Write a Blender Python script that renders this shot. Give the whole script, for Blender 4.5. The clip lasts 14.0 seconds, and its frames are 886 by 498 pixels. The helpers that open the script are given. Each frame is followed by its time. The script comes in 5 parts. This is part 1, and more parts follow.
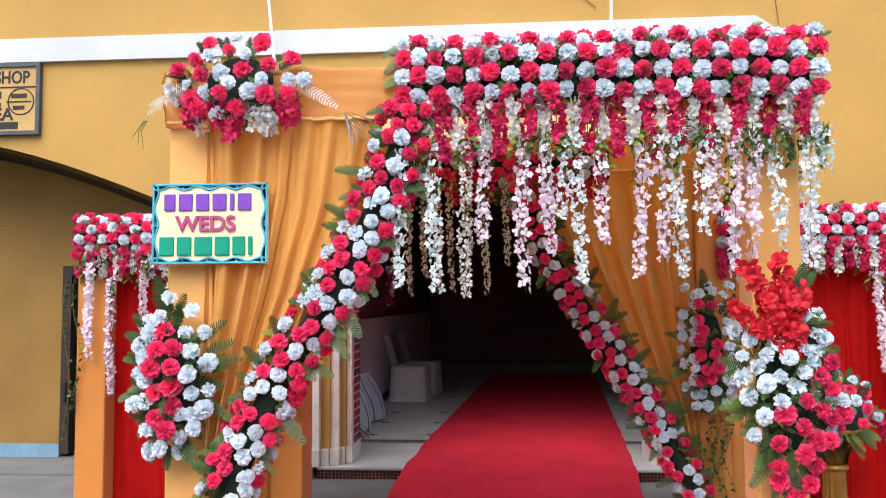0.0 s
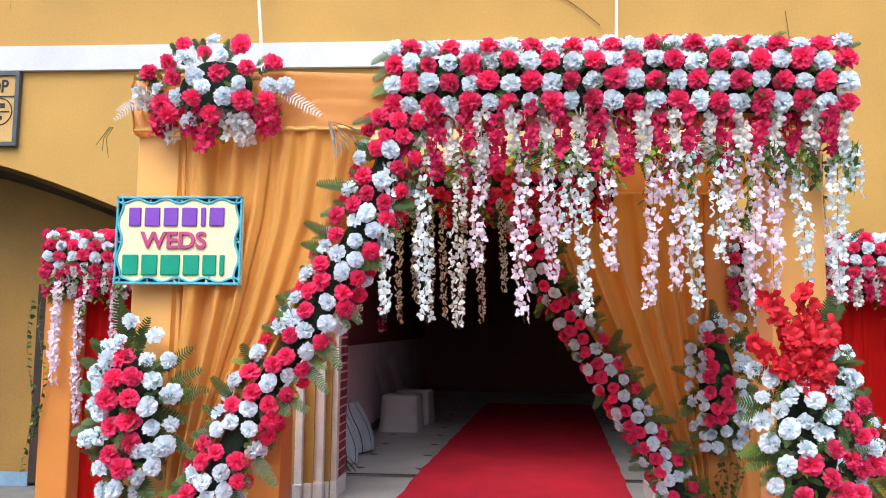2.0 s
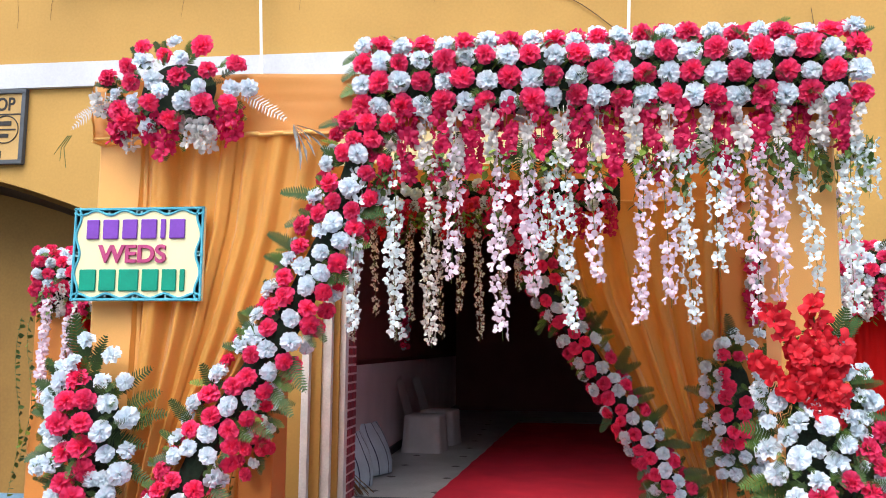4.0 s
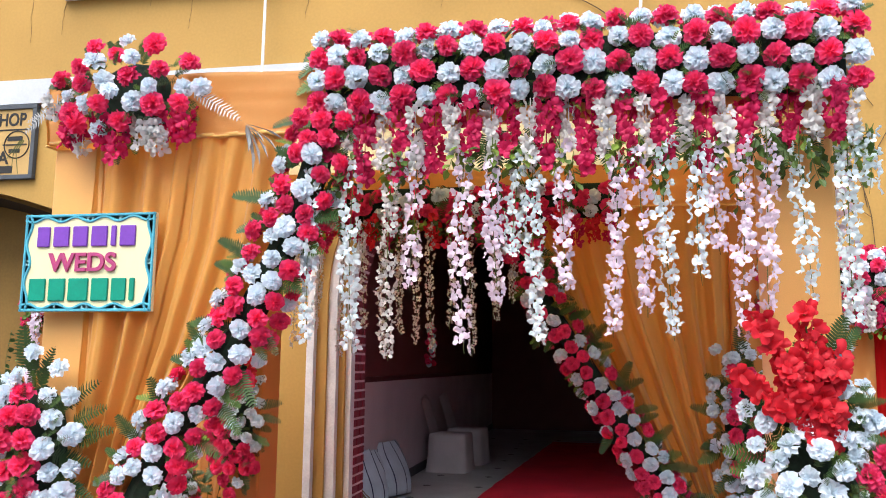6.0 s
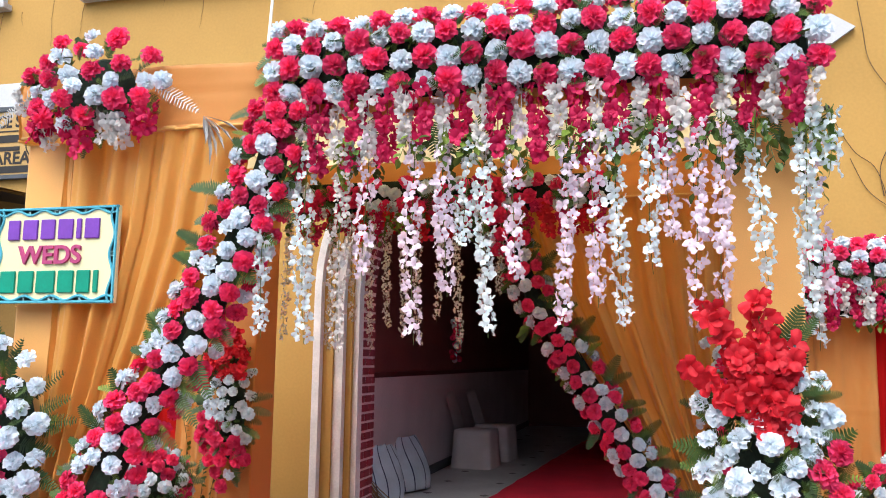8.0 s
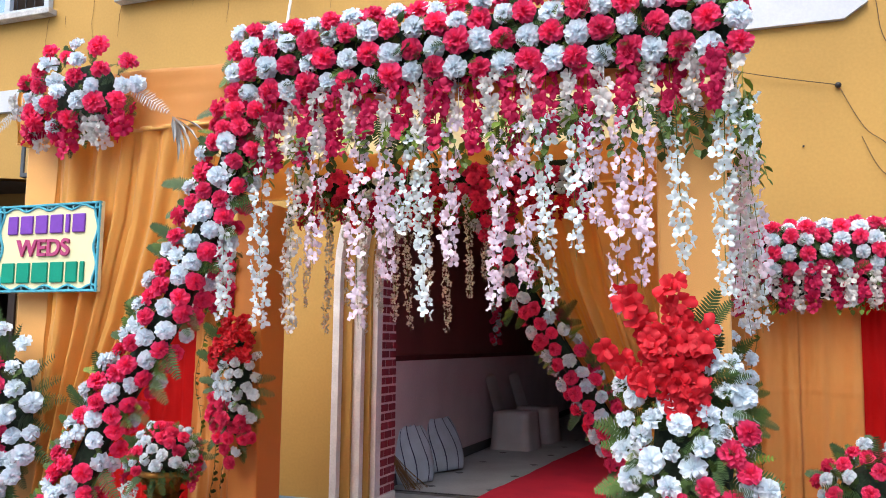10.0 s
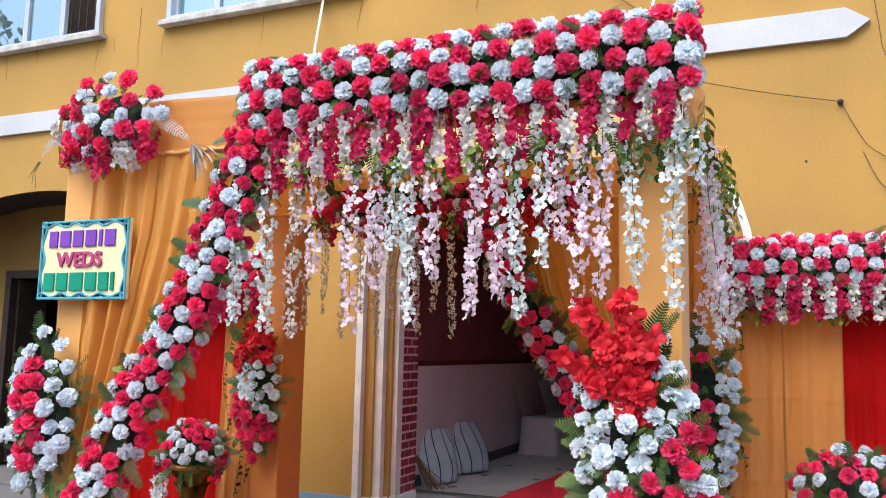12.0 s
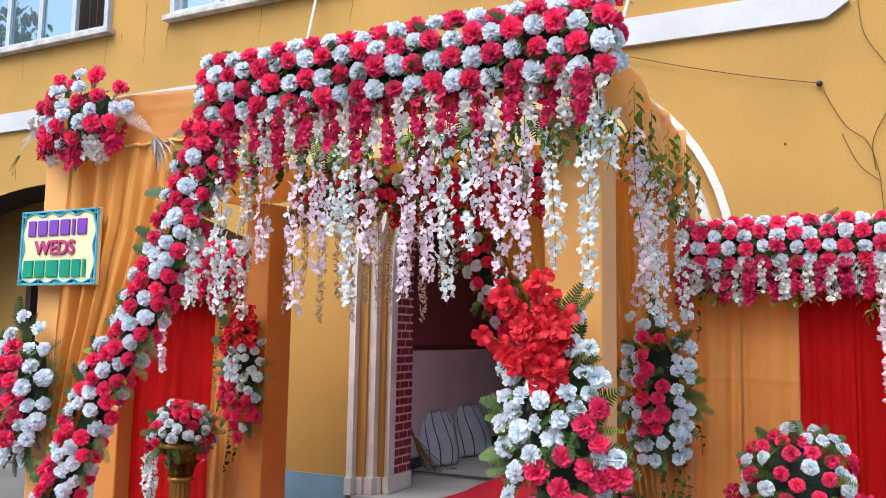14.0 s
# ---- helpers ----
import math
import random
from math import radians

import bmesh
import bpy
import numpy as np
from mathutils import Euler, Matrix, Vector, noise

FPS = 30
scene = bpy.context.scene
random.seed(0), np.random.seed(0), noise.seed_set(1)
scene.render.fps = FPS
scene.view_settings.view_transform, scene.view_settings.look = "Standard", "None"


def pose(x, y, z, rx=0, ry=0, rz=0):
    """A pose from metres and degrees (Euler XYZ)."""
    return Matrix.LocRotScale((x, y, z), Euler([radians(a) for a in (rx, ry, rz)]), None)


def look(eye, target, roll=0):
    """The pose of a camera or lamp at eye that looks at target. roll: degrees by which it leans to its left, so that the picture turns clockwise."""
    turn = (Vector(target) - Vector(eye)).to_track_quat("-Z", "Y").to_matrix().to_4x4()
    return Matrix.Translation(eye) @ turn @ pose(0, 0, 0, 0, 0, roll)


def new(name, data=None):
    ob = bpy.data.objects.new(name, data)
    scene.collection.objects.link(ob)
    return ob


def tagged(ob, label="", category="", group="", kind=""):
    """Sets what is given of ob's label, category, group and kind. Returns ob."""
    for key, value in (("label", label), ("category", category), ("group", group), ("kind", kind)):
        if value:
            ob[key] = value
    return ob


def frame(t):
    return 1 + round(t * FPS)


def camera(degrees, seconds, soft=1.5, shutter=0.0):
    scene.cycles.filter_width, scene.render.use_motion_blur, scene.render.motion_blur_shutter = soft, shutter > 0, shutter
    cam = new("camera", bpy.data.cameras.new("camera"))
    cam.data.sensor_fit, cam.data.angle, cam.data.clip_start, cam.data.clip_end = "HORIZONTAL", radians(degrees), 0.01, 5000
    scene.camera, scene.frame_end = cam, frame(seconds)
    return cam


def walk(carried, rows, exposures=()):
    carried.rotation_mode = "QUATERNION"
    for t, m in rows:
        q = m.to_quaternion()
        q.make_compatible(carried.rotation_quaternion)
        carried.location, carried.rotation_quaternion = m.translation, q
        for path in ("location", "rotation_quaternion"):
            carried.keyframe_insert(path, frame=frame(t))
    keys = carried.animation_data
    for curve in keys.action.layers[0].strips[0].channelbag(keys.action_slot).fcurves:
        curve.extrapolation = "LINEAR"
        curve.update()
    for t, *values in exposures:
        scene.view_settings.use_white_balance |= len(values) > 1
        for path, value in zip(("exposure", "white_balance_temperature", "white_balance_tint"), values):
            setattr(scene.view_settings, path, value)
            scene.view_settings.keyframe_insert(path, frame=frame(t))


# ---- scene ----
cam = camera(57.0, 14.0, soft=1.0)
METRES, EYE, TILT, LEAN, TURN = 3.0, 1.557, -3.0, -0.75, 4.3
ROWS = [
    (0.0, 0.0, 0.0, 0.0, 0.13, 6.8, 1.1),
    (0.5, 0.0002, 0.0349, 0.0003, 0.25, 7.09, 0.56),
    (1.0, 0.0061, 0.076, 0.0045, 0.06, 7.45, 0.09),
    (1.5, 0.004, 0.0989, 0.0069, -0.01, 7.97, 0.13),
    (2.0, 0.0093, 0.1182, 0.0115, -0.22, 8.59, 0.1),
    (2.5, 0.0343, 0.142, 0.0142, -0.09, 8.98, 0.39),
    (3.0, 0.0613, 0.166, 0.0152, 0.5, 9.25, 0.39),
    (5.5, 0.1819, 0.2828, 0.0157, 6.11, 10.75, -0.07),
    (6.0, 0.2171, 0.3042, 0.015, 6.43, 11.07, -0.14),
    (6.5, 0.2536, 0.315, 0.0167, 7.18, 11.62, -0.26),
    (7.0, 0.2816, 0.3154, 0.0148, 8.13, 12.32, -0.35),
    (7.5, 0.3105, 0.3194, 0.011, 9.0, 12.26, -0.58),
    (8.0, 0.3368, 0.3376, 0.0094, 10.04, 10.86, -0.49),
    (8.5, 0.3766, 0.3519, 0.0095, 11.0, 9.82, -0.43),
    (11.0, 0.5799, 0.2857, 0.0081, 17.77, 9.93, -1.1),
    (11.5, 0.6038, 0.2602, 0.0073, 18.35, 10.06, -1.4),
    (12.0, 0.6257, 0.2503, 0.0036, 18.75, 10.01, -1.46),
    (12.5, 0.6664, 0.2473, 0.0028, 19.25, 9.84, -1.42),
    (13.0, 0.7095, 0.2506, 0.0034, 20.04, 9.78, -1.41),
    (13.5, 0.7458, 0.2555, 0.0002, 20.93, 9.39, -1.3),
    (14.0, 0.7764, 0.2602, -0.0044, 21.56, 9.06, -1.41),
]
walk(cam, [(t, pose(0, 0, EYE, TILT, LEAN, TURN) @ pose(METRES * x, METRES * y, METRES * z, 90 + pitch, roll, yaw)) for t, x, y, z, yaw, pitch, roll in ROWS],
     [(0.0, 1.16, 6150, 10), (8.5, 1.17, 6150, 10), (11.0, 1.05, 6150, 10), (14.0, 1.02, 6150, 10)])

# ---- world and light ----
world = bpy.data.worlds.new("world")
scene.world = world
world.use_nodes = True
wn = world.node_tree.nodes
sky = wn.new("ShaderNodeTexSky")
sky.sky_type = "NISHITA"
sky.sun_disc = False
sky.sun_elevation, sky.sun_rotation = radians(55), radians(195)
sky.air_density, sky.dust_density = 1.0, 3.5
world.node_tree.links.new(sky.outputs[0], wn["Background"].inputs[0])
wn["Background"].inputs[1].default_value = 0.135
sun_data = bpy.data.lights.new("sun", "SUN")
sun_data.energy, sun_data.angle, sun_data.color = 1.2, radians(60), (1.0, 0.95, 0.88)
sun = new("sun", sun_data)
sun.matrix_world = look((-2.4, -4.0, 14.5), (0, 5.0, 1.0))


# ---- materials ----
def node_mat(name, base, rough=0.6, dark=0.75, light=1.12, scale=3.0, fine=60.0, bump=0.15, metal=0.0,
             spread=0.0, sheen=0.0, through_light=0.0, spec=0.4):
    """A surface with broad stains, fine grain and relief; spread: how much its separate pieces differ."""
    m = bpy.data.materials.new(name)
    m.use_nodes = True
    nt = m.node_tree
    n, l = nt.nodes, nt.links
    b = n["Principled BSDF"]
    coord = n.new("ShaderNodeTexCoord")
    big = n.new("ShaderNodeTexNoise")
    big.inputs["Scale"].default_value, big.inputs["Detail"].default_value = scale, 5
    small = n.new("ShaderNodeTexNoise")
    small.inputs["Scale"].default_value, small.inputs["Detail"].default_value = fine, 4
    for t in (big, small):
        l.new(coord.outputs["Object"], t.inputs["Vector"])
    mixf = n.new("ShaderNodeMath")
    mixf.operation = "MULTIPLY_ADD"
    mixf.inputs[1].default_value = 0.35
    l.new(small.outputs[0], mixf.inputs[0])
    half = n.new("ShaderNodeMath")
    half.operation = "MULTIPLY"
    half.inputs[1].default_value = 0.65
    l.new(big.outputs[0], half.inputs[0])
    l.new(half.outputs[0], mixf.inputs[2])
    ramp = n.new("ShaderNodeValToRGB")
    e = ramp.color_ramp.elements
    e[0].position, e[1].position = 0.34, 0.66
    e[0].color = (*[c * dark for c in base], 1)
    e[1].color = (*[min(c * light, 0.95) for c in base], 1)
    l.new(mixf.outputs[0], ramp.inputs[0])
    out = ramp.outputs[0]
    if spread:
        info = n.new("ShaderNodeObjectInfo")
        hsv = n.new("ShaderNodeHueSaturation")
        mr = n.new("ShaderNodeMapRange")
        mr.inputs[3].default_value, mr.inputs[4].default_value = 1 - spread, 1 + spread
        l.new(info.outputs["Random"], mr.inputs[0])
        l.new(mr.outputs[0], hsv.inputs["Value"])
        l.new(out, hsv.inputs["Color"])
        out = hsv.outputs[0]
    l.new(out, b.inputs["Base Color"])
    b.inputs["Roughness"].default_value = rough
    b.inputs["Metallic"].default_value = metal
    b.inputs["Specular IOR Level"].default_value = spec
    if sheen:
        b.inputs["Sheen Weight"].default_value = sheen
    if bump:
        bp = n.new("ShaderNodeBump")
        bp.inputs["Strength"].default_value, bp.inputs["Distance"].default_value = bump, 0.01
        l.new(mixf.outputs[0], bp.inputs["Height"])
        l.new(bp.outputs[0], b.inputs["Normal"])
    if through_light:
        tr = n.new("ShaderNodeBsdfTranslucent")
        l.new(out, tr.inputs[0])
        mx = n.new("ShaderNodeMixShader")
        mx.inputs[0].default_value = through_light
        l.new(b.outputs[0], mx.inputs[1])
        l.new(tr.outputs[0], mx.inputs[2])
        l.new(mx.outputs[0], n["Material Output"].inputs[0])
    return m


WALL = node_mat("mustard_plaster", (0.47, 0.275, 0.066), 0.75, 0.86, 1.08, 0.9, 45, 0.12)
# WALL's mustard darkened: the porch's shade is put into the colour
WALL_IN = node_mat("shade_toned_porch_plaster", (0.30, 0.17, 0.04), 0.8, 0.8, 1.08, 1.4, 40, 0.15)
WHITE = node_mat("white_paint", (0.58, 0.60, 0.63), 0.6, 0.86, 1.04, 2.0, 50, 0.1)
WHITE_WORN = node_mat("worn_white_paint", (0.80, 0.78, 0.74), 0.65, 0.74, 1.06, 5.0, 60, 0.2)
SILL = node_mat("stained_sill_paint", (0.60, 0.59, 0.57), 0.7, 0.55, 1.12, 7.0, 50, 0.25)
BLUE = node_mat("blue_dado_paint", (0.20, 0.34, 0.46), 0.6, 0.78, 1.1, 3.0, 50, 0.15)
CONCRETE = node_mat("grey_concrete", (0.17, 0.172, 0.17), 0.85, 0.7, 1.15, 2.0, 70, 0.3)
MARBLE = node_mat("grey_marble", (0.52, 0.52, 0.52), 0.35, 0.78, 1.1, 2.5, 30, 0.03)
DARK_LINE = node_mat("dark_marble", (0.05, 0.05, 0.055), 0.35, 0.8, 1.1, 4, 60, 0.03)
ORANGE = node_mat("orange_satin_cloth", (0.93, 0.52, 0.125), 0.36, 0.88, 1.08, 2.2, 220, 0.12, sheen=0.3, through_light=0.12)
ORANGE_FLAT = node_mat("stretched_orange_cloth", (0.86, 0.445, 0.122), 0.5, 0.9, 1.06, 1.6, 260, 0.08, sheen=0.25, through_light=0.1)
# darker near copy of ORANGE_FLAT, for the rear and wing columns
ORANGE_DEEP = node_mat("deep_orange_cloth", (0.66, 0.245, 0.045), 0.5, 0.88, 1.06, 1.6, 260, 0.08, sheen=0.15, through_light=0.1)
CREAM_CLOTH = node_mat("cream_roof_cloth", (0.88, 0.80, 0.50), 0.6, 0.95, 1.04, 1.5, 200, 0.08, through_light=0.48)
RED_CLOTH = node_mat("red_satin_cloth", (0.60, 0.009, 0.008), 0.6, 0.88, 1.08, 2.2, 220, 0.12, spec=0.15, through_light=0.1)
CARPET = node_mat("red_carpet_pile", (0.88, 0.055, 0.10), 0.9, 0.88, 1.08, 2.5, 240, 0.3, spec=0.1)
PETAL_RED = node_mat("crimson_petal", (0.93, 0.062, 0.20), 0.65, 0.92, 1.06, 18, 90, 0.1, spread=0.12, through_light=0.38)
PETAL_WHITE = node_mat("white_petal", (0.845, 0.925, 0.99), 0.65, 0.97, 1.0, 18, 90, 0.1, spread=0.05, through_light=0.40)
PETAL_SCARLET = node_mat("scarlet_petal", (0.66, 0.013, 0.027), 0.6, 0.8, 1.12, 18, 90, 0.1, spread=0.15, through_light=0.3)
PETAL_MAGENTA = node_mat("magenta_petal", (0.62, 0.014, 0.10), 0.6, 0.85, 1.12, 18, 90, 0.1, spread=0.15, through_light=0.32)
PETAL_PINK = node_mat("pale_pink_petal", (0.84, 0.72, 0.82), 0.6, 0.94, 1.04, 18, 90, 0.05, spread=0.08, through_light=0.3)
PETAL_CREAM = node_mat("cream_petal", (0.62, 0.58, 0.53), 0.6, 0.85, 1.06, 18, 90, 0.05, spread=0.12, through_light=0.3)
PETAL_ICE = node_mat("bluish_white_petal", (0.76, 0.86, 0.87), 0.6, 0.94, 1.06, 18, 90, 0.05, spread=0.08, through_light=0.3)
PETAL_IVORY = node_mat("ivory_petal", (0.76, 0.75, 0.71), 0.6, 0.85, 1.06, 18, 90, 0.05, spread=0.12, through_light=0.3)
LEAF = node_mat("dark_green_leaf", (0.045, 0.092, 0.022), 0.5, 0.7, 1.3, 14, 80, 0.1, spread=0.35, through_light=0.15)
LEAF_LIGHT = node_mat("light_green_leaf", (0.16, 0.24, 0.03), 0.5, 0.75, 1.25, 14, 80, 0.1, spread=0.3, through_light=0.2)
LEAF_MID = node_mat("mid_green_leaf", (0.075, 0.135, 0.022), 0.5, 0.7, 1.3, 14, 80, 0.1, spread=0.35, through_light=0.22)
STEM = node_mat("green_stem", (0.10, 0.13, 0.03), 0.6, 0.8, 1.2, 20, 90, 0.1)
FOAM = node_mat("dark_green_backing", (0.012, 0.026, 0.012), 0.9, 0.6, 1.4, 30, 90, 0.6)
SILVER = node_mat("silver_leaf_plastic", (0.42, 0.42, 0.40), 0.45, 0.7, 1.1, 12, 80, 0.05, metal=0.2)
BRICK = node_mat("maroon_brick_paint", (0.22, 0.028, 0.042), 0.5, 0.8, 1.2, 8, 60, 0.2, spread=0.15)
MORTAR = node_mat("pale_pink_mortar", (0.72, 0.55, 0.56), 0.8, 0.85, 1.1, 10, 80, 0.2)
MAROON_TILE = node_mat("maroon_mosaic", (0.10, 0.022, 0.025), 0.4, 0.75, 1.2, 10, 70, 0.1, spread=0.2)
INNER_LOW = node_mat("pale_inner_paint", (0.70, 0.63, 0.63), 0.6, 0.85, 1.06, 1.5, 40, 0.08)
INNER_HIGH = node_mat("maroon_inner_paint", (0.20, 0.065, 0.06), 0.6, 0.8, 1.1, 1.5, 40, 0.08)
# dark tone stands in for missing light on ceilings, soffit and room panels
INNER_DARK = node_mat("dark_unlit_interior", (0.20, 0.15, 0.13), 0.8, 0.8, 1.1, 1.5, 40, 0.08)
DARK_WOOD = node_mat("dark_brown_wood", (0.035, 0.022, 0.016), 0.6, 0.7, 1.3, 6, 80, 0.25)
BOARD = node_mat("cream_foam_board", (0.80, 0.76, 0.44), 0.55, 0.95, 1.04, 3, 90, 0.04)
TEAL_PALE = node_mat("pale_teal_border_paint", (0.34, 0.62, 0.66), 0.5, 0.75, 1.15, 25, 90, 0.1)
TEAL = node_mat("teal_border_paint", (0.09, 0.42, 0.52), 0.5, 0.8, 1.15, 12, 90, 0.1)
PURPLE = node_mat("purple_foam", (0.19, 0.055, 0.42), 0.6, 0.85, 1.1, 12, 90, 0.1)
PLUM = node_mat("plum_foam", (0.42, 0.055, 0.17), 0.6, 0.85, 1.1, 12, 90, 0.1)
GREEN_FOAM = node_mat("green_foam", (0.0, 0.28, 0.17), 0.6, 0.85, 1.1, 12, 90, 0.1)
SHOP_YELLOW = node_mat("shop_board_ochre", (0.52, 0.33, 0.11), 0.6, 0.85, 1.08, 3, 60, 0.08)
BLACK = node_mat("black_paint", (0.02, 0.018, 0.016), 0.6, 0.7, 1.3, 8, 80, 0.1)
SLATE = node_mat("slate_frame", (0.07, 0.08, 0.09), 0.6, 0.8, 1.2, 8, 80, 0.1)
GOLD = node_mat("gold_paint", (0.34, 0.17, 0.03), 0.4, 0.75, 1.15, 10, 80, 0.2, metal=0.55)
SACK = node_mat("white_woven_sack", (0.50, 0.58, 0.66), 0.6, 0.8, 1.1, 6, 300, 0.35)
STRIPE = node_mat("navy_stripe", (0.02, 0.03, 0.08), 0.6, 0.8, 1.2, 8, 80, 0.1)
CHAIR_COVER = node_mat("white_chair_cover", (0.70, 0.68, 0.66), 0.7, 0.88, 1.05, 4, 160, 0.15)
STRAW = node_mat("straw_bristle", (0.22, 0.12, 0.05), 0.8, 0.7, 1.3, 12, 80, 0.2)
WIRE = node_mat("brown_wire", (0.10, 0.06, 0.028), 0.7, 0.8, 1.2, 20, 80, 0.1)
PIPE = node_mat("white_plastic_pipe", (0.78, 0.76, 0.68), 0.4, 0.9, 1.04, 10, 80, 0.05)
ALU = node_mat("window_frame_paint", (0.50, 0.56, 0.62), 0.45, 0.85, 1.05, 6, 60, 0.1)
IRON = node_mat("dark_iron", (0.04, 0.04, 0.045), 0.5, 0.8, 1.2, 10, 80, 0.1, metal=0.6)
GLASS = bpy.data.materials.new("blue_reflective_glass")
GLASS.use_nodes = True
gb = GLASS.node_tree.nodes["Principled BSDF"]
gb.inputs["Base Color"].default_value = (0.36, 0.50, 0.57, 1)
gb.inputs["Metallic"].default_value, gb.inputs["Roughness"].default_value = 0.8, 0.015


# ---- building helpers ----
def place(ob):
    """Where the origin of a thing or part stands in the world."""
    p = Vector((0, 0, 0))
    while ob:
        p = p + ob.location
        ob = ob.parent
    return p


def finish(name, bm, material, at=(0, 0, 0), smooth=False):
    bmesh.ops.translate(bm, verts=bm.verts, vec=-Vector(at))
    me = bpy.data.meshes.new(name)
    bm.to_mesh(me)
    bm.free()
    me.materials.append(material)
    if smooth:
        for p in me.polygons:
            p.use_smooth = True
    return me


def part(name, bm, material, parent, label="", smooth=False):
    """A bmesh in world metres becomes ONE mesh under a thing or a part."""
    ob = new(name, finish(name, bm, material, place(parent), smooth))
    ob.parent = parent
    if label:
        tagged(ob, label)
    return ob


def empty(name, at, label, category, group="", kind=""):
    ob = new(name)
    ob.location = at
    ob.empty_display_size = 0.1
    return tagged(ob, label, category, group, kind)


def solid(name, bm, material, at, label, category, group="", kind="", smooth=False):
    ob = new(name, finish(name, bm, material, at, smooth))
    ob.location = at
    return tagged(ob, label, category, group, kind)


def piece(name, mesh, parent, m):
    """A piece that shares its mesh with others, at the world pose m."""
    ob = new(name, mesh)
    ob.parent = parent
    ob.matrix_basis = Matrix.Translation(-place(parent)) @ m
    return ob


def box(x0, x1, y0, y1, z0, z1, bevel=0.0, bm=None):
    bm = bm or bmesh.new()
    r = bmesh.ops.create_cube(bm, size=1.0, matrix=Matrix.LocRotScale(
        ((x0 + x1) / 2, (y0 + y1) / 2, (z0 + z1) / 2), None, (x1 - x0, y1 - y0, z1 - z0)))
    if bevel:
        es = list({e for v in r["verts"] for e in v.link_edges})
        bmesh.ops.bevel(bm, geom=es, offset=bevel, segments=2, affect="EDGES", profile=0.5)
    return bm


def prism(outline, y0, y1, bm=None):
    """An outline of (x, z), from y0 to y1."""
    bm = bm or bmesh.new()
    a = [bm.verts.new((x, y0, z)) for x, z in outline]
    b = [bm.verts.new((x, y1, z)) for x, z in outline]
    n = len(a)
    bm.faces.new(a)
    bm.faces.new(b[::-1])
    for i in range(n):
        bm.faces.new((a[i], b[i], b[(i + 1) % n], a[(i + 1) % n]))
    bmesh.ops.recalc_face_normals(bm, faces=bm.faces)
    return bm


def tube(points, radius, sides=6, bm=None, taper=1.0):
    bm = bm or bmesh.new()
    pts = [Vector(p) for p in points]
    rings = []
    for i, p in enumerate(pts):
        d = (pts[min(i + 1, len(pts) - 1)] - pts[max(i - 1, 0)]).normalized()
        s = d.cross(Vector((0, 1, 0) if abs(d.y) < 0.9 else (1, 0, 0))).normalized()
        u = s.cross(d)
        r = radius * (1 + (taper - 1) * i / max(1, len(pts) - 1))
        rings.append([bm.verts.new(p + (s * math.cos(a) + u * math.sin(a)) * r)
                      for a in (2 * math.pi * k / sides for k in range(sides))])
    for a, b in zip(rings, rings[1:]):
        for k in range(sides):
            bm.faces.new((a[k], a[(k + 1) % sides], b[(k + 1) % sides], b[k]))
    bm.faces.new(rings[0][::-1])
    bm.faces.new(rings[-1])
    return bm


def sheet(nu, nv, fn, thick=0.0):
    """A grid over fn(u, v), with a little thickness behind it."""
    bm = bmesh.new()
    g = [[bm.verts.new(fn(i / nu, j / nv)) for i in range(nu + 1)] for j in range(nv + 1)]
    for j in range(nv):
        for i in range(nu):
            bm.faces.new((g[j][i], g[j + 1][i], g[j + 1][i + 1], g[j][i + 1]))
    if thick:
        bmesh.ops.solidify(bm, geom=bm.faces[:], thickness=thick)
        bmesh.ops.recalc_face_normals(bm, faces=bm.faces)
    return bm


def lathe(profile, cx, cy, sides=28, wave=0.0, waves=10):
    bm = bmesh.new()
    rings = []
    for r, z in profile:
        rings.append([bm.verts.new((cx + r * (1 + wave * math.cos(waves * a)) * math.cos(a),
                                    cy + r * (1 + wave * math.cos(waves * a)) * math.sin(a), z))
                      for a in (2 * math.pi * k / sides for k in range(sides))])
    for a, b in zip(rings, rings[1:]):
        for k in range(sides):
            bm.faces.new((a[k], a[(k + 1) % sides], b[(k + 1) % sides], b[k]))
    bm.faces.new(rings[0][::-1])
    bm.faces.new(rings[-1])
    return bm


# ---- ground and building ----
rnd = random.Random(5)
solid("ground", sheet(20, 20, lambda u, v: Vector((-200 + 400 * u, 207.0 - 400 * v, 0)), 0.0),
      CONCRETE, (0, 0, 0), "worn grey concrete yard before the hall", "ground", kind="structure")

WY, WB = 7.28, 7.62          # facade's face and back
CX, ZC = -0.07, 2.11         # door arch: axis and springing
R_OUT = 1.66


def arc(r, n=28, a0=0.0, a1=math.pi):
    return [(CX + r * math.cos(a0 + (a1 - a0) * k / n), ZC + r * math.sin(a0 + (a1 - a0) * k / n)) for k in range(n + 1)]


# the facade with its door arch and porch arch cut through
LX0, LX1 = -8.6, -3.02       # porch opening
def porch_top(x):
    t = (x - LX1) / (LX0 - LX1)
    return 2.46 + 0.72 * math.sin(math.pi * min(1, max(0, t)))


out = [(-14, 0), (LX0, 0)]
out += [(LX0 + (LX1 - LX0) * k / 24, porch_top(LX0 + (LX1 - LX0) * k / 24)) for k in range(25)]
out += [(LX1, 0), (CX - R_OUT, 0)] + arc(R_OUT)[::-1] + [(CX + R_OUT, 0), (9.0, 0), (9.0, 4.75), (-14, 4.75)]
facade = bmesh.new()
prism(out, WY, WB, facade)
